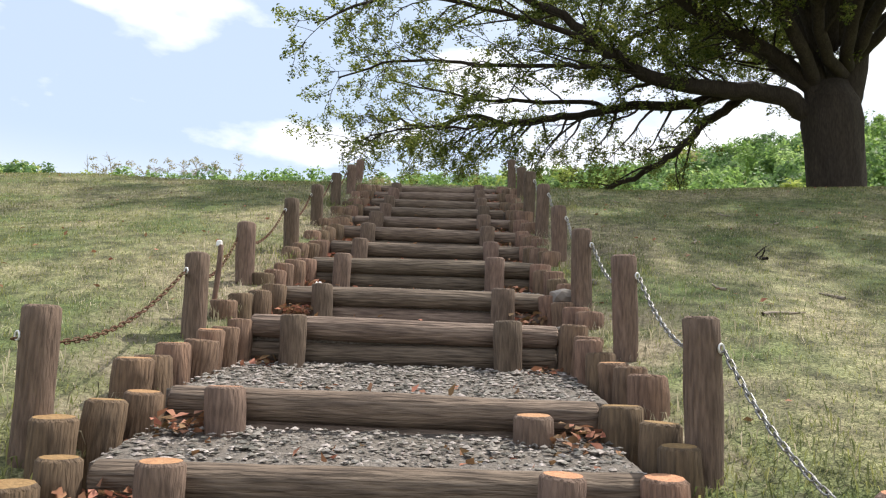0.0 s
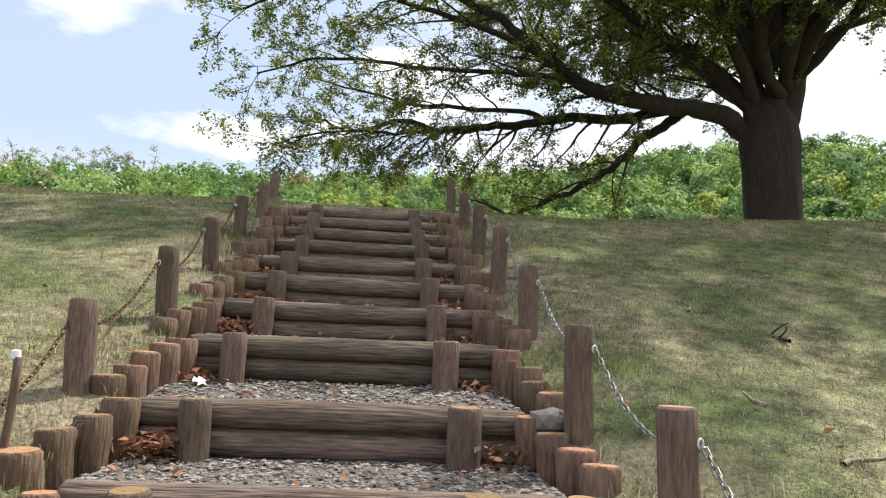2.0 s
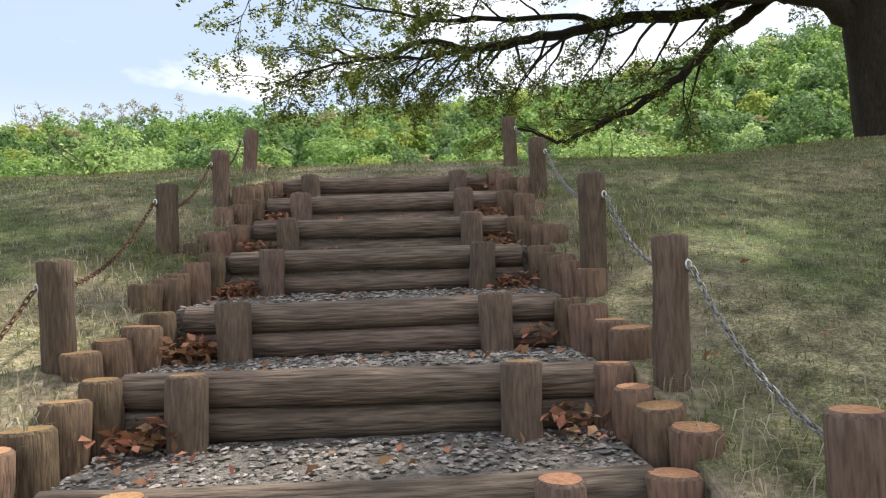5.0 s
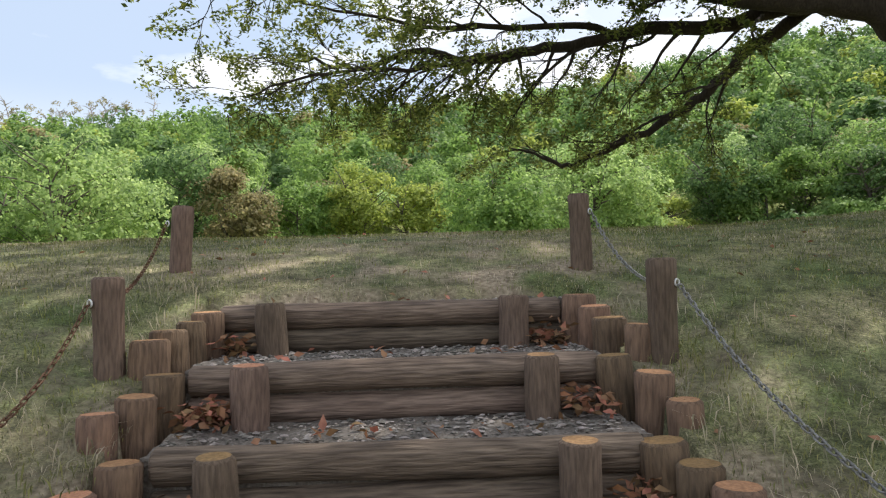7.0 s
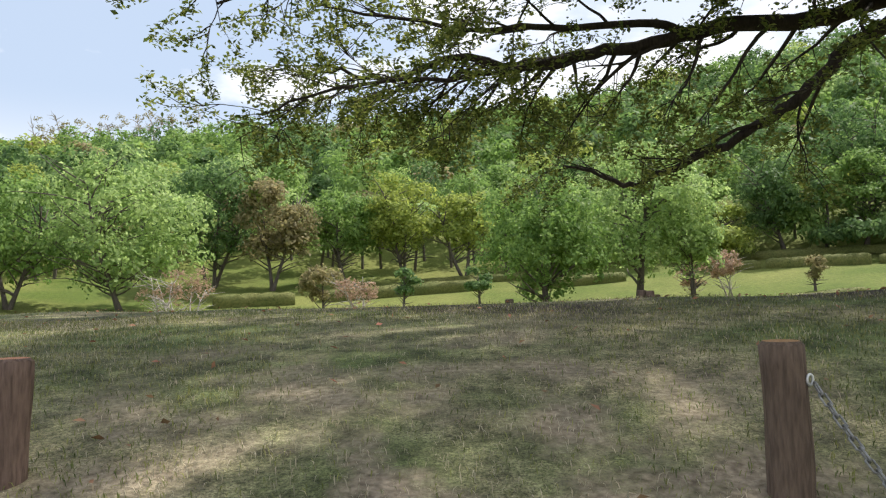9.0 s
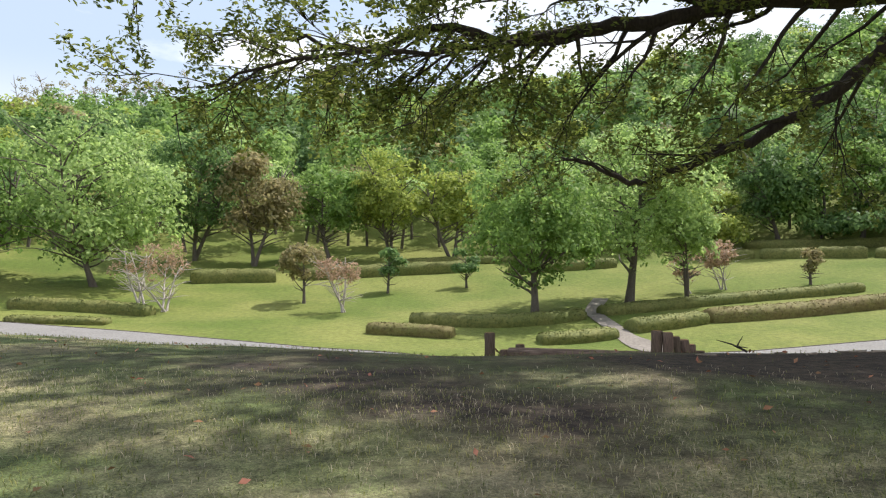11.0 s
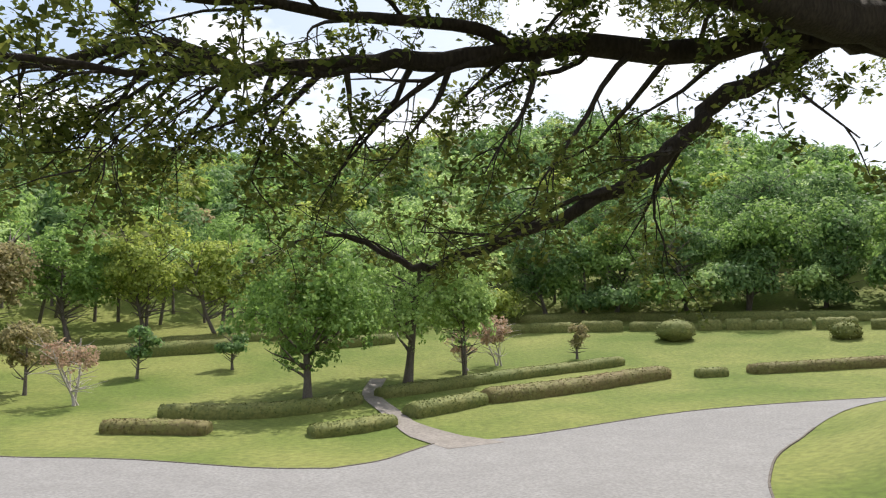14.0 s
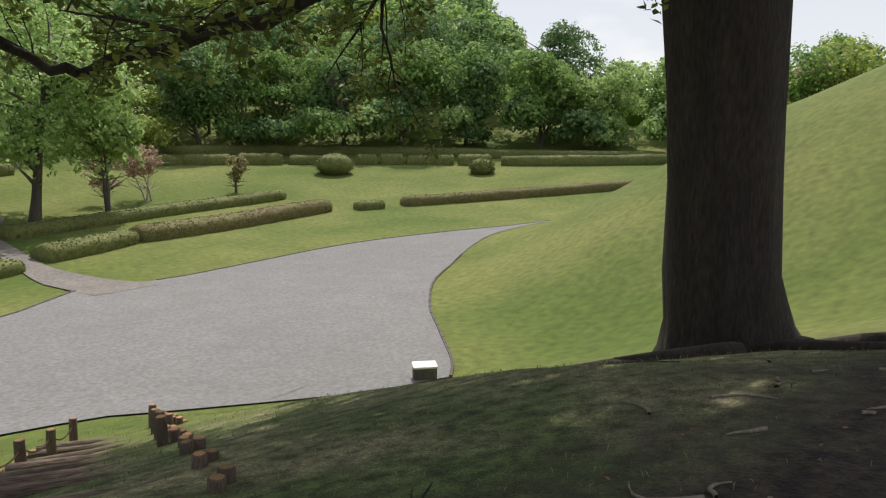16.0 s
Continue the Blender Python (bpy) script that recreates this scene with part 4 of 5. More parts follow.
def build_forest():
    """Woods on the hillside: lobed crowns of many leaf clumps round a shaded core, in five tints."""
    rng = np.random.default_rng(9)
    tints = ("fresh", "dark", "yellow", "pale", "brown")
    sets = {(k, near): [] for k in tints for near in (True, False)}
    faces_out = {k: [] for k in sets}
    names = ["fresh", "pale", "fresh", "yellow", "dark", "pale", "fresh", "yellow", "dark", "fresh", "dark", "fresh", "pale"] * 3 + ["brown"]
    far_names = ["fresh", "dark", "fresh", "yellow", "dark", "fresh", "dark", "pale", "dark", "fresh", "dark"] * 3 + ["brown"]
    bm = bmesh.new()
    bmesh.ops.create_icosphere(bm, subdivisions=2, radius=1)
    core_v = np.array([tuple(v.co) for v in bm.verts])
    core_f = np.array([[v.index for v in f.verts] for f in bm.faces])
    bm.free()
    cv, cf = [], []
    n = 0
    for ring in (83.5, 87.0, *np.arange(90, 246, 7.2)):
        for an in np.arange(-50, 88, 360 / (2 * math.pi * ring) * 7.0):
            d = ring + rng.uniform(-3.2, 3.2)
            a = radians(an + rng.uniform(-1.4, 1.4))
            x, y = 1 + d * math.sin(a), 15 + d * math.cos(a)
            if y < 22:
                continue
            h, s = rng.uniform(8.0, 13.5), rng.uniform(3.4, 5.6)
            if an > 51:
                h *= 0.8
            if ring < 88:
                # thicket along the foot of the eastern wood
                if an < 17:
                    continue
                h, s = rng.uniform(3.5, 7.5), rng.uniform(2.4, 3.8)
            z = float(height(x, y))
            near = ring < 106
            m = 760 if near else 260 if ring < 140 else 150
            lobes = rng.normal(0, 1, (7, 3))
            lobes /= np.linalg.norm(lobes, axis=1, keepdims=True)
            lobes[:, 2] = np.where(lobes[:, 2] < -0.55, -lobes[:, 2], lobes[:, 2])
            pick = rng.integers(7, size=m)
            u = rng.normal(0, 1, (m, 3))
            u /= np.linalg.norm(u, axis=1, keepdims=True)
            u[:, 2] = np.where(u[:, 2] < -0.3, -u[:, 2], u[:, 2])
            c = (lobes[pick] * 0.62 + u * 0.46 * rng.uniform(0.85, 1.05, (m, 1))) * (s, s, h * 0.46) + (x, y, z + h * 0.5)
            some = names if near else far_names
            k = some[int(rng.integers(len(some))) if ring > 88 else int(rng.integers(6))], near
            sets[k].append(c)
            faces_out[k].append(u + lobes[pick] * 0.4 + (0, 0, 0.15))
            if ring > 104:
                cf.append(core_f + len(core_v) * len(cv))
                cv.append(core_v * (s * 0.45, s * 0.45, h * 0.26) + (x, y, z + h * 0.42))
            n += 1
    for (k, near), v in sets.items():
        if not v:
            continue
        q = leaf_quads(np.concatenate(v), rng, 0.46 if near else 0.88, 0.24, 2, outward=np.concatenate(faces_out[k, near]), loose=0.9)
        tagged(quads_object("woods", q, L[k]), "dense mixed spring wood covering the far hillside", "woods", kind="stuff")
    tagged(mesh_part("wood_shade", np.concatenate(cv), np.concatenate(cf), L["fresh"], smooth_faces=True), "shaded inner foliage of the far wood", "woods", kind="stuff")
    # stems that show between the crowns at the wood's edge
    verts, faces = [], []
    for _ in range(70):
        a = radians(rng.uniform(-60, 30))
        d = rng.uniform(84, 104)
        x, y = 1 + d * math.sin(a), 15 + d * math.cos(a)
        z = float(height(x, y))
        tube(verts, faces, [(x, y, z - 0.3), (x + rng.normal(0, 0.3), y, z + 4), (x + rng.normal(0, 0.5), y, z + 8)], [0.2, 0.15, 0.09], 5)
    tagged(mesh_part("wood_stems", verts, faces, M_TRUNK), "dark stems between the trees of the wood", "woods", kind="stuff")
    # thin bare trees along the ridge
    for k in range(9):
        a = radians(-28.5 + 1.2 * k + rng.uniform(-0.4, 0.4))
        d = 234 + rng.uniform(-5, 5)
        small_tree("bare_tree", 1 + d * math.sin(a), 15 + d * math.cos(a), rng.uniform(20, 25), 3.4, 9.0, L["brown"], "thin nearly bare tree on the ridge", 300 + k, M_PALETRUNK, clumps=60, per=5, size=0.5, stems=2, trunk_r=0.32, group="bare ridge trees")


build_forest()


# ---- hedges ----
def hedge(name, line, width, tall, material, label, seed, group="clipped hedges"):
    """A clipped hedge along a line: a rounded body with a leafy, uneven skin."""
    rng = np.random.default_rng(seed)
    pts = curve_points([np.array(p, float) for p in line], 6)
    tall = 0.84 * tall
    x0, y0 = pts[0][:2]
    z0 = float(height(x0, y0))
    thing = empty(name, x0, y0, z0)
    tagged(thing, label, "hedge", group)
    prof = [(-0.93, -0.1), (-1.02, 0.3), (-0.97, 0.62), (-0.78, 0.86), (-0.42, 0.99), (0, 1.04), (0.42, 0.99), (0.78, 0.86), (0.97, 0.62), (1.02, 0.3), (0.93, -0.1)]
    verts, faces = [], []
    n = len(pts)
    for k, p in enumerate(pts):
        d = pts[min(k + 1, n - 1)] - pts[max(k - 1, 0)]
        d = d / (np.hypot(*d) + 1e-9)
        g = float(height(*p[:2]))
        end = 0.86 if k in (0, n - 1) else 1.0
        for u, v in prof:
            nz = 1 + 0.05 * math.sin(2.1 * k + 3 * u + seed) + rng.uniform(-0.03, 0.03)
            q = p[:2] + np.array([-d[1], d[0]]) * u * width / 2 * end * nz
            verts.append((q[0] - x0, q[1] - y0, g + v * tall * end * nz - z0))
    m = len(prof)
    for k in range(n - 1):
        for a in range(m - 1):
            faces.append((k * m + a, k * m + a + 1, (k + 1) * m + a + 1, (k + 1) * m + a))
    faces.append(tuple(range(m))[::-1])
    faces.append(tuple((n - 1) * m + a for a in range(m)))
    mesh_part("body", verts, faces, material, thing, smooth_faces=True)
    v = np.array(verts)
    f = np.array([q for q in faces if len(q) == 4])
    length = sum(np.hypot(*(b - a)[:2]) for a, b in zip(pts, pts[1:]))
    count = int(min(14000, length * (2 * tall + width) * 110))
    pick = f[rng.integers(len(f), size=count)]
    s, t = rng.uniform(0, 1, (2, count, 1))
    c = (v[pick[:, 0]] * (1 - s) + v[pick[:, 1]] * s) * (1 - t) + (v[pick[:, 3]] * (1 - s) + v[pick[:, 2]] * s) * t
    skin = np.cross(v[pick[:, 1]] - v[pick[:, 0]], v[pick[:, 3]] - v[pick[:, 0]])
    skin /= np.linalg.norm(skin, axis=1, keepdims=True) + 1e-9
    skin *= np.where(skin[:, 2:] < -0.05, -1, 1)
    tagged(quads_object("leaves", leaf_quads(c, rng, 0.11, 0.022, 1, outward=skin, loose=0.75), material, thing), kind="stuff")


hedge("hedge", [(-3.0, 57.3), (-0.5, 56.6), (2.1, 55.6)], 1.3, 0.75, M_HEDGE_RED, "low clipped reddish-brown hedge on the lawn", 1)
hedge("hedge", [(-0.4, 60.6), (4.7, 59.2), (8.4, 60.0), (11.0, 61.8)], 1.5, 0.85, M_HEDGE, "dark clipped hedge in the shade of a tree", 2)
hedge("hedge", [(6.9, 53.4), (9.2, 53.8), (11.4, 54.8)], 1.5, 0.7, M_HEDGE, "short rounded green hedge beside the path", 3)
hedge("hedge", [(12.9, 56.2), (15.5, 57.2), (18.1, 58.6)], 1.6, 0.9, M_HEDGE, "rounded green hedge where the path begins", 4)
hedge("hedge", [(18.6, 58.8), (22, 59.4), (26.3, 60.4), (30, 61.2), (33.9, 61.8)], 1.8, 1.0, M_HEDGE_RED, "long clipped hedge with a brownish top along the road", 5)
hedge("hedge", [(12.9, 63.2), (17, 64.8), (22.5, 66.4), (28, 67.4), (34.2, 68.0)], 1.6, 0.8, M_HEDGE, "long dark clipped hedge up the slope", 6)
hedge("hedge", [(35.8, 60.5), (37.9, 59.9)], 1.2, 0.7, M_HEDGE, "short dark hedge on the slope", 7)
hedge("hedge", [(39.7, 59.6), (43.6, 58.0), (50, 55.0), (58, 50.5), (64, 46.5)], 1.4, 0.8, M_HEDGE_RED, "long low hedge beyond the road", 8)
hedge("hedge", [(-20.5, 78.2), (-17, 79.5), (-13.3, 80.3)], 1.8, 1.3, M_HEDGE, "green hedge before the wood", 9)
hedge("hedge", [(-11, 81.5), (-2.5, 84.6), (5.5, 86.6)], 1.8, 1.3, M_HEDGE, "green hedge before the wood", 10)
hedge("hedge", [(-28.5, 64.3), (-23, 64.3), (-18.5, 63.3)], 1.4, 0.9, M_HEDGE, "low dark hedge at the foot of the wood", 11)
hedge("hedge", [(-26, 59.4), (-19.6, 59.2)], 1.2, 0.5, M_HEDGE, "low hedge at the edge of the lawn", 12)
hedge("hedge", [(9, 84), (14, 85.5), (20, 86.5)], 1.6, 1.1, M_HEDGE, "green hedge on the upper lawn", 13)
hedge("hedge", [(-2, 89.5), (4, 91), (10, 91.5)], 1.5, 0.9, M_HEDGE, "green hedge on the upper lawn", 23)
BACK = [(29, 87.8), (34.7, 86.4), (39.5, 84.2), (43.8, 81.8), (49.6, 77.8), (51.6, 76.2), (53.7, 74.4), (55.5, 72.7), (57.4, 70.6), (60.0, 67.6)]
for k, (a, b) in enumerate(zip(BACK, BACK[1:])):
    a, b = np.array(a), np.array(b)
    hedge("hedge", [a + (b - a) * 0.06, (a + b) / 2, a + (b - a) * 0.94], 1.7, 1.0 + 0.1 * (k % 3), M_HEDGE, "clipped green hedge block along the upper lawn", 60 + k)
hedge("hedge", [(60.5, 67), (70, 55.5), (78, 45)], 1.7, 1.1, M_HEDGE, "long clipped green hedge along the upper lawn", 90)
hedge("hedge", [(36, 92), (47, 86.5), (58, 77), (66, 66), (73, 55)], 1.6, 1.0, M_HEDGE, "clipped hedge behind the upper hedge row", 91)


def round_shrub(x, y, r, h, seed):
    rng = np.random.default_rng(seed)
    z = float(height(x, y))
    bm = bmesh.new()
    bmesh.ops.create_icosphere(bm, subdivisions=3, radius=1)
    for v in bm.verts:
        w = 1 + 0.09 * noise.noise(v.co * 2.3 + Vector((seed, 0, 0)))
        v.co = Vector((v.co.x * r * w, v.co.y * r * w, h * 0.42 + v.co.z * h * 0.55 * w))
    pts = np.array([tuple(v.co) for v in bm.verts])
    for f in bm.faces:
        f.smooth = True
    thing = empty("shrub", x, y, z)
    tagged(thing, "round clipped dark green shrub on the lawn", "shrub", "round shrubs")
    part("body", bm, M_HEDGE, thing)
    tagged(quads_object("leaves", leaf_quads(pts, rng, 0.22, 0.1, 6), M_HEDGE, thing), kind="stuff")


round_shrub(44.4, 74.3, 1.75, 2.0, 3)
round_shrub(55.2, 65.0, 1.2, 1.5, 4)

# ---- far stair, light box, loose twigs ----
def far_stairs():
    """The log stair that goes down the far side of the hill, with posts along both sides."""
    rnd = random.Random(8)
    way = Vector((0.37, 0.93, 0)).normalized()
    side = Vector((way.y, -way.x, 0))
    start = Vector((2.02, 20.42, 0))
    turn = math.degrees(math.atan2(side.y, side.x))
    for k in range(11):
        c = start + way * (0.92 * k)
        z = float(height(c.x, c.y)) + 0.05
        step = empty("log_step", c.x, c.y, z)
        tagged(step, "dark log step descending the far slope with upright stubs", "step", "far log stairs")
        for q in range(2):
            log_part("log", rounded_log(1.5, 0.06, 12, "x", 500 + 2 * k + q, rings=8), M_BARK, step, pose(0, 0, -0.05 - 0.115 * q, 0, rnd.uniform(-1.5, 1.5), turn + rnd.uniform(-1, 1)))
        for s in (-0.8, 0.8):
            for q in range(5 if s < 0 or k in (0, 9, 10) else 2):
                p = side * (s - 0.02 * q if s < 0 else 0.92 + 0.075 * q) + way * (0.05 + 0.15 * q)
                drop = float(height(c.x + p.x, c.y + p.y)) - z
                proud = 0.23 - 0.045 * q if k in (0, 9, 10) and s > 0 else 0.11 - 0.02 * q
                log_part("stub", rounded_log(0.3 + proud, 0.055, 10, "z", 600 + 9 * k + q, rings=4), M_POST, step, pose(p.x, p.y, drop - 0.3 + rnd.uniform(-0.02, 0.02), rnd.uniform(-4, 4), rnd.uniform(-4, 4), rnd.uniform(0, 360)))
    proud_by = (0.29, 0.3, 0.3, 0.36, 0.38, 0.4, 0.4, 0.42)
    eyes = []
    for s in (-0.98, 0.8):
        for k in range(8):
            if s > 0 and k in (1, 2, 3):
                continue
            c = start + way * (0.05 + 1.36 * k) + side * (s + (0.17 * max(0, k - 3) if s < 0 else 0.0))
            z = float(height(c.x, c.y))
            proud = proud_by[k] - (0.0 if s < 0 else 0.06)
            post = empty("chain_post", c.x, c.y, z)
            tagged(post, "round dark wooden post beside the far stair", "post", "far stair posts")
            log_part("post", rounded_log(0.3 + proud, 0.06, 12, "z", 700 + k, rings=6), M_POST, post, pose(0, 0, -0.3, rnd.uniform(-2, 2), rnd.uniform(-2, 2), 50 * k))
            if s < 0:
                eyes.append(Vector((c.x, c.y, z + proud - 0.1)))
    for a, b in zip(eyes, eyes[1:]):
        chain(a, b, 0.12, M_RUST, "dark rusty chain hanging between the far stair posts")


far_stairs()


def light_box(x, y):
    z = float(height(x, y)) + 0.04
    box = empty("ground_light", x, y, z)
    tagged(box, "low dark ground box with a white lid beside the road", "ground light")
    bm = bmesh.new()
    bmesh.ops.create_cube(bm, size=1, matrix=Matrix.Translation((0, 0, 0.14)) @ Matrix.Diagonal((0.56, 0.34, 0.3, 1)))
    bmesh.ops.bevel(bm, geom=bm.edges[:], offset=0.02, segments=2, affect="EDGES")
    body = part("body", bm, M_TRUNK, box)
    bm = bmesh.new()
    bmesh.ops.create_cube(bm, size=1, matrix=Matrix.Translation((0, 0, 0.33)) @ Matrix.Rotation(radians(8), 4, "X") @ Matrix.Diagonal((0.6, 0.4, 0.05, 1)))
    bmesh.ops.bevel(bm, geom=bm.edges[:], offset=0.012, segments=2, affect="EDGES")
    part("lid", bm, mat("white enamel", [(0.75, 0.75, 0.73), (0.8, 0.8, 0.78), (0.66, 0.65, 0.62)], (4, 40), 0.5, 0.1), box, "white lid")
    box.rotation_euler = (0, 0, radians(-35))


light_box(13.7, 30.5)


def twig(x, y, ln, seed, label, fork=3, up=0.1, material=M_OAKBARK):
    rnd = random.Random(seed)
    z = float(height(x, y))
    verts, faces = [], []
    main = polyline((0, 0, 0.03), (rnd.gauss(0, 1), rnd.gauss(0, 1), up), ln, 6, rnd, 0.25, 0.0)
    if not fork:
        # a plain stick lies along the ground
        for p in main:
            p.z = float(height(x + p.x, y + p.y)) - z + 0.008
    tube(verts, faces, main, [0.014 * (1 - k / 8) for k in range(7)], 6)
    for _ in range(fork):
        p = main[rnd.randint(2, 5)]
        tube(verts, faces, polyline(p, (rnd.gauss(0, 1), rnd.gauss(0, 1), 0.35), ln * 0.4, 4, rnd, 0.25, 0.0), [0.008, 0.007, 0.006, 0.005, 0.003], 5)
    ob = mesh_part("fallen_branch", verts, faces, material, smooth_faces=True)
    ob.location = (x, y, z)
    tagged(ob, label, "branch")


twig(2.75, 7.6, 0.38, 3, "dark broken twig lying on the grass", 3, 0.3)
twig(3.75, 20.2, 0.34, 9, "dry forked branch lying beside the far stair", 3, 0.1)
place = random.Random(31)
for k in range(18):
    twig(place.uniform(2.9, 7.8), place.uniform(18.9, 20.3), place.uniform(0.15, 0.5), 40 + k, "pale dry twig lying on the bare soil", 0, 0.0, M_DRYTWIG)
for k in range(9):
    twig(place.uniform(1.6, 5.5), place.uniform(5.5, 11.5), place.uniform(0.12, 0.35), 80 + k, "dry twig lying in the grass", 0, 0.0, M_DRYTWIG)


def marker_stake(x, y):
    """A thin stake with a white cap beside the chain."""
    z = float(height(x, y))
    stake = empty("marker_stake", x, y, z)
    tagged(stake, "thin dark marker stake with a white cap", "stake")
    log_part("shaft", rounded_log(0.56, 0.016, 8, "z", 5, cut_bevel=0.003, rings=5), M_POST, stake, pose(0, 0, -0.15, 3, 4, 0))
    bm = bmesh.new()
    bmesh.ops.create_cone(bm, segments=10, radius1=0.021, radius2=0.017, depth=0.035, cap_ends=True)
    bmesh.ops.bevel(bm, geom=bm.edges[:], offset=0.004, segments=1, affect="EDGES")
    cap = part("cap", bm, M_WHITE, stake, "white cap")
    cap.location = (0.028, -0.021, 0.415)


def rock(x, y, size, seed, label, material):
    z = float(height(x, y))
    bm = bmesh.new()
    bmesh.ops.create_icosphere(bm, subdivisions=2, radius=size)
    for v in bm.verts:
        v.co *= 1 + 0.35 * noise.noise(v.co * (1.3 / size) + Vector((seed, 0, 0)))
        v.co.z *= 0.6
    ob = part("rock", bm, material)
    ob.location = (x, y, z + size * 0.25)
    tagged(ob, label, "rock")


M_WHITE = mat("white paint", [(0.75, 0.75, 0.73), (0.8, 0.8, 0.78), (0.66, 0.65, 0.62)], (4, 40), 0.5, 0.1)
marker_stake(-1.17, 6.05)
rock(0.97, 6.55, 0.1, 3, "dark grey rough stone beside the stair edging", M_PATH)
rock(1.24, 7.0, 0.05, 5, "small grey stone in the dry grass", M_PATH)
rock(1.3, 9.3, 0.045, 6, "small grey stone in the dry grass", M_PATH)
rock(0.93, 8.05, 0.04, 7, "small grey stone beside the stair edging", M_PATH)


def paper_scrap(x, y, z, size, seed):
    rnd = random.Random(seed)
    bm = bmesh.new()
    bmesh.ops.create_grid(bm, x_segments=4, y_segments=4, size=size)
    for v in bm.verts:
        v.co.z += rnd.uniform(-0.3, 0.5) * size
        v.co.x += rnd.uniform(-0.2, 0.2) * size
    ext = bmesh.ops.extrude_face_region(bm, geom=bm.faces[:])
    for v in [g for g in ext["geom"] if isinstance(g, bmesh.types.BMVert)]:
        v.co.z += 0.002
    ob = part("paper_scrap", bm, M_WHITE)
    ob.location = (x, y, z)
    ob.rotation_euler = (0.5, 0.2, 0.7)
    tagged(ob, "small crumpled white scrap on the gravel", "scrap")


paper_scrap(-0.74, 7.16, 0.53, 0.032, 2)


# ---- ground cover ----
def blades(name, count, xr, yr, size, material, label, seed, keep, wide=0.05):
    rng = np.random.default_rng(seed)
    x, y = rng.uniform(*xr, count), rng.uniform(*yr, count)
    ok = keep(x, y, rng)
    x, y = x[ok], y[ok]
    z = height(x, y)
    n = len(x)
    an = rng.uniform(0, 6.28, n)
    h = size * rng.uniform(0.5, 1.3, n)
    lean = rng.uniform(0.2, 1.1, n)
    d = np.stack([np.cos(an), np.sin(an)], -1)
    s = np.stack([-d[:, 1], d[:, 0]], -1) * (h * wide)[:, None]
    p = np.stack([x, y, z - 0.005], -1)
    mid = p + np.concatenate([d * (h * lean * 0.35)[:, None], (h * 0.6)[:, None]], 1)
    tip = p + np.concatenate([d * (h * lean)[:, None], (h * (1.1 - 0.5 * lean))[:, None]], 1)
    s3 = np.concatenate([s, np.zeros((n, 1))], 1)
    q = np.stack([p - s3, mid + s3 * 0.9, tip, mid - s3 * 0.9], 1)
    tagged(quads_object(name, q, material), label, "grass", kind="stuff")


def off_stairs(x, y, rng):
    return ~((np.abs(x) < 1.0) & (y < 12.4)) & (rng.random(len(x)) < np.clip(1.6 - 0.05 * np.hypot(x, y - 6), 0.25, 1))


def bare(x, y):
    return np.hypot(0.32 * x - 2.05, 1.5 * y - 27.0)


def worn(x, y):
    """The trodden strip beyond the top step."""
    return (np.abs(x) < 0.75) & (y > 12.2) & (y < 15.8)


def tufted(x, y):
    return 0.5 + 0.5 * np.sin(3.1 * x + 1.3 * np.sin(2.3 * y)) * np.sin(2.7 * y + 1.1 * np.sin(1.9 * x))


blades("grass", 470000, (-8, 9), (1.5, 18), 0.034, M_BLADE, "short patchy green grass on the hillside", 1, lambda x, y, r: off_stairs(x, y, r) & (bare(x, y) > 2.8 + r.normal(0, 0.8, len(x))) & (r.random(len(x)) < np.where(worn(x, y), 0.25, 0.45 + 0.55 * tufted(x, y))), 0.075)
blades("dry_grass", 230000, (-8, 9), (1.5, 18), 0.036, M_STRAW, "dry straw-coloured grass between the green", 2, lambda x, y, r: off_stairs(x, y, r) & (bare(x, y) > 2.5 + r.normal(0, 0.9, len(x))) & (r.random(len(x)) < 0.3 + 0.7 * (np.sin(1.7 * x + 0.6 * y) * np.sin(1.1 * y) > 0)), 0.06)
blades("grass_tufts", 42000, (-1.75, 2.1), (2.2, 12.8), 0.1, M_STRAW, "long dry grass tufts along the stair edging", 3, lambda x, y, r: (np.abs(x) > 1.02) & (r.random(len(x)) < np.clip(1.9 - np.abs(x), 0.12, 1)) & (np.sin(5 * y + 3 * x) + np.sin(2.3 * y + x) > 0.1), 0.03)
blades("grass_tufts", 26000, (-1.6, 1.7), (2.2, 12.8), 0.085, M_BLADE, "fresh green grass tufts along the stair edging", 5, lambda x, y, r: (np.abs(x) > 1.02) & (np.sin(4.1 * y - 2 * x) + np.sin(1.9 * y) > 0.5), 0.04)
blades("grass", 60000, (-26, 16), (18, 32), 0.04, M_BLADE, "green grass on the far slope of the hill", 4, lambda x, y, r: bare(x, y) > 2.8 + r.normal(0, 0.8, len(x)), 0.09)


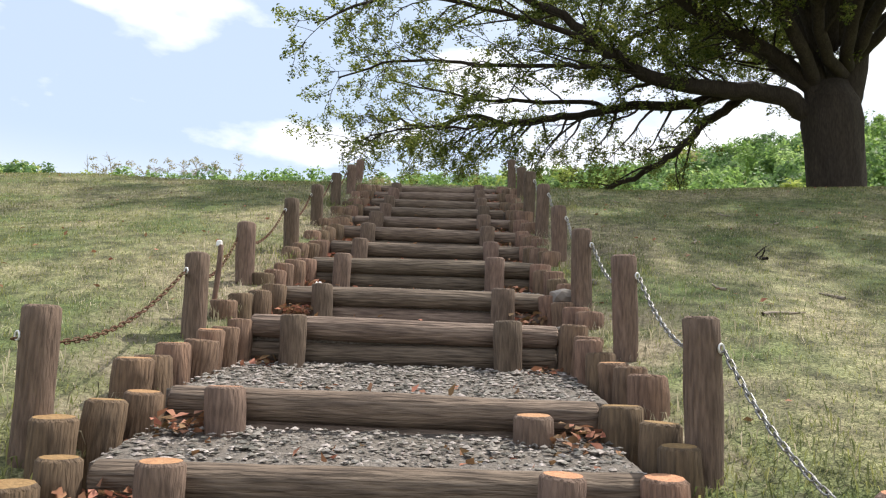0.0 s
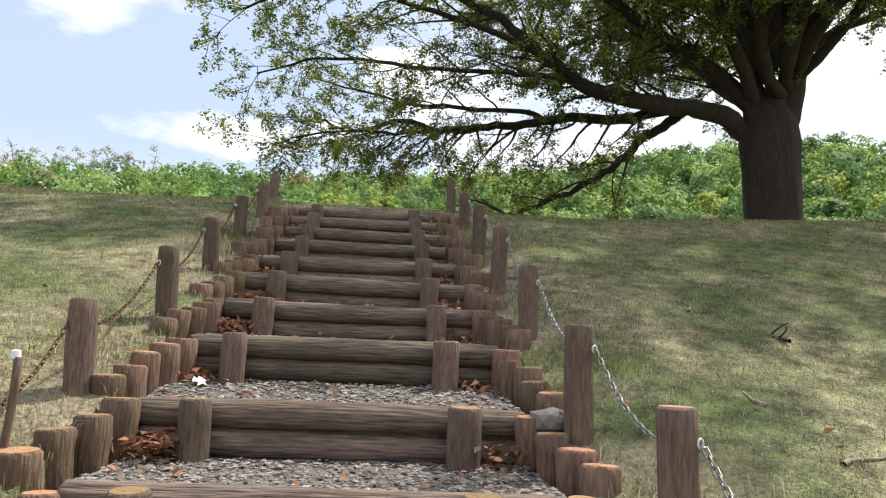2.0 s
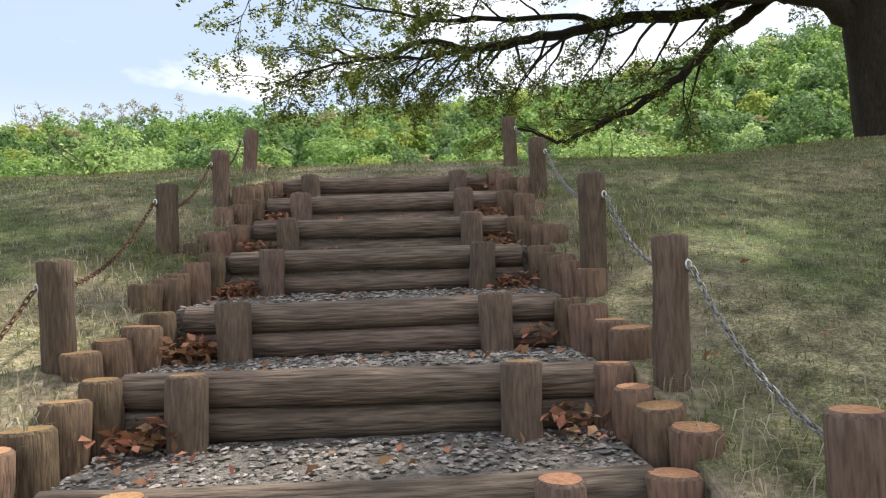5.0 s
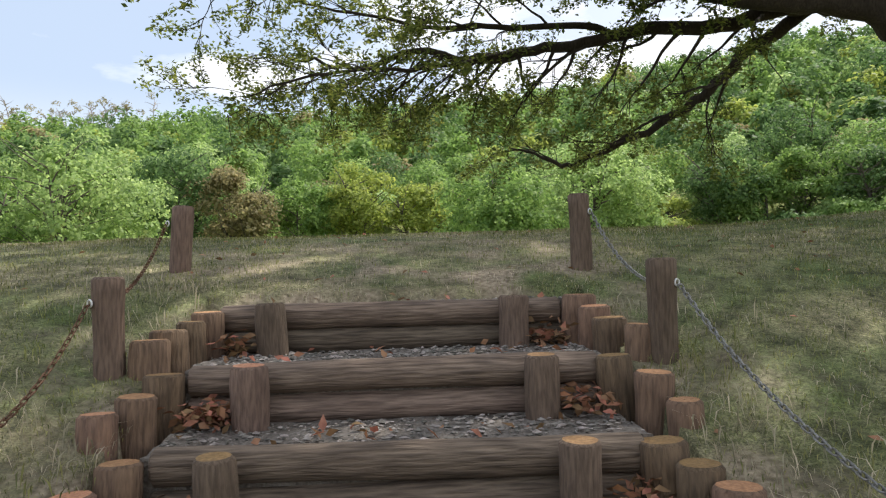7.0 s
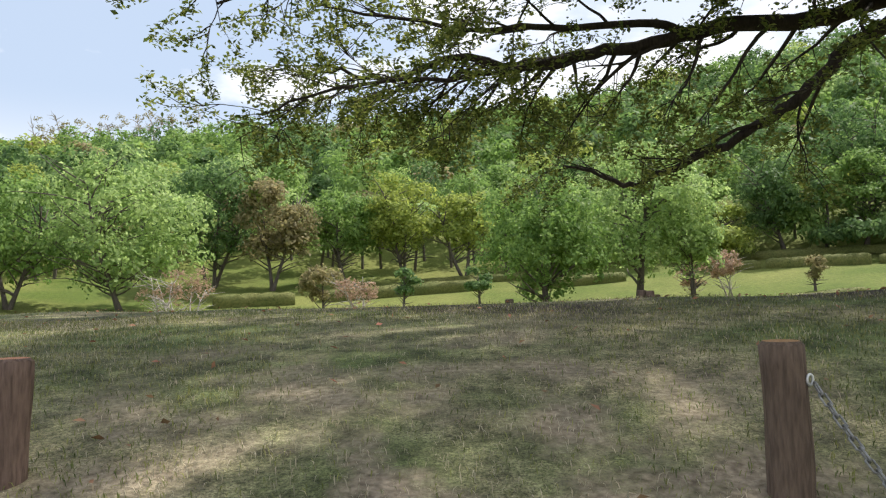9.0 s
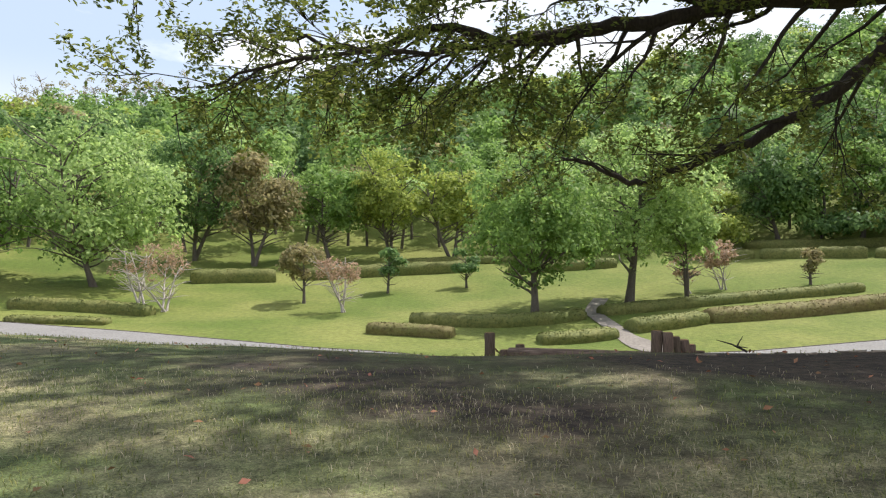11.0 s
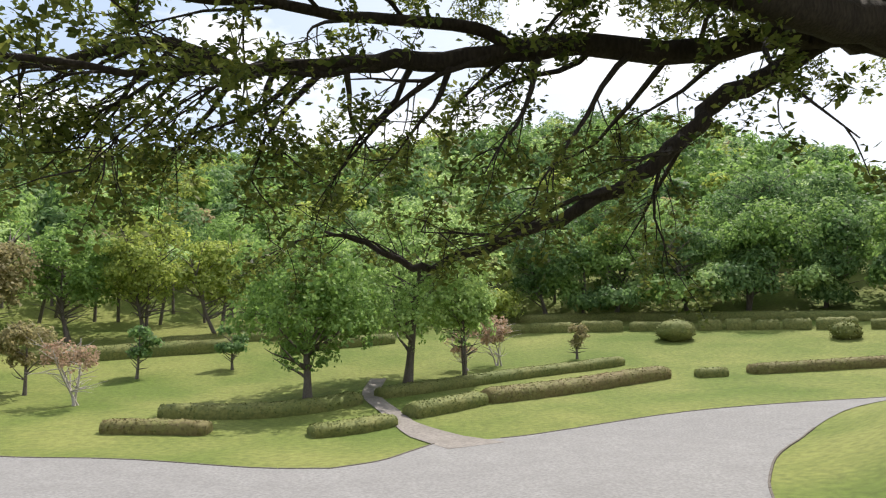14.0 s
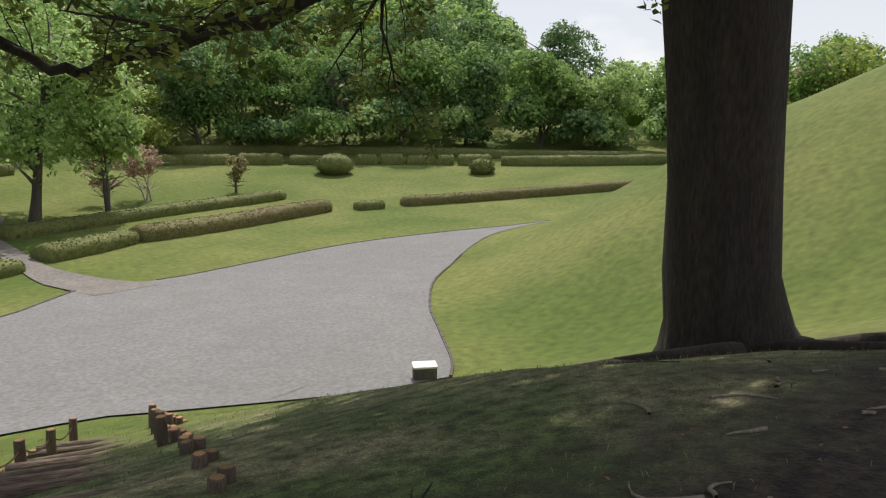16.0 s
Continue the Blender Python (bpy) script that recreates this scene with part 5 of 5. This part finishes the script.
def stones():
    rng = np.random.default_rng(12)
    shape = np.array([[1, 0, 0], [0, 1, 0], [-1, 0, 0], [0, -1, 0], [0, 0, 1], [0, 0, -1]], float)
    tri = [(0, 1, 4), (1, 2, 4), (2, 3, 4), (3, 0, 4), (1, 0, 5), (2, 1, 5), (3, 2, 5), (0, 3, 5)]
    verts, faces = [], []
    for i, (y, z) in enumerate(STEPS):
        y1 = STEPS[i + 1][0] + 0.05 if i + 1 < len(STEPS) else y + 0.9
        nz = bed_end(i)
        n = int(2900 * (y1 - y - 0.2) * (1.0 if i < 8 else 0.6))
        for _ in range(n):
            t = rng.random()
            p = np.array([rng.uniform(-0.9, 0.87), y + 0.19 + t * (y1 - y - 0.19), z + (nz - z) * t - 0.016 + rng.uniform(0, 0.008)])
            s = 0.007 + 0.019 * rng.random() ** 2.0
            v = shape * rng.uniform(0.55, 1.35, (6, 1)) * (s, s * rng.uniform(0.35, 0.9), s * 0.34)
            a = rng.uniform(0, 6.28)
            r = np.array([[math.cos(a), -math.sin(a), 0], [math.sin(a), math.cos(a), 0], [0, 0, 1]])
            b = len(verts)
            verts += list(v @ r.T + p)
            faces += [(b + t[0], b + t[1], b + t[2]) for t in tri]
    ob = mesh_part("gravel", verts, faces, M_STONE)
    tagged(ob, "loose angular grey gravel on the treads", "gravel", kind="stuff")


stones()


def litter():
    rng = np.random.default_rng(21)
    centres = []
    for i, (y, z) in enumerate(STEPS):
        below = STEPS[i - 1][1] if i else z - 0.2
        for sx, n in ((-0.78, 120), (0.75, 70)):
            for _ in range(int(n * rng.uniform(0.5, 1.3))):
                centres.append((sx + rng.normal(0, 0.06), y + 0.02 + rng.normal(0, 0.07) - 0.04, below + rng.uniform(0.0, 0.09)))
        for _ in range(26):
            centres.append((rng.uniform(-0.85, 0.8), rng.uniform(y + 0.2, y + 0.5), z + 0.002))
    q = leaf_quads(np.array(centres), rng, 0.055, 0.014, 1, 0.4)
    tagged(quads_object("leaf_litter", q, M_DRYLEAF), "heaps of dry reddish-brown leaves in the step corners", "leaves", kind="stuff")
    c = np.stack([rng.uniform(-7, 9, 1100), rng.uniform(2, 21, 1100)], -1)
    c = c[(np.abs(c[:, 0]) > 1.05) | (c[:, 1] > 12.6)]
    c = np.concatenate([c, height(c[:, 0], c[:, 1])[:, None] + 0.02], 1)
    q = leaf_quads(c, rng, 0.045, 0.004, 1, 0.15)
    tagged(quads_object("fallen_leaves", q, M_DRYLEAF), "scattered dry brown leaves on the grass and soil", "leaves", kind="stuff")


litter()
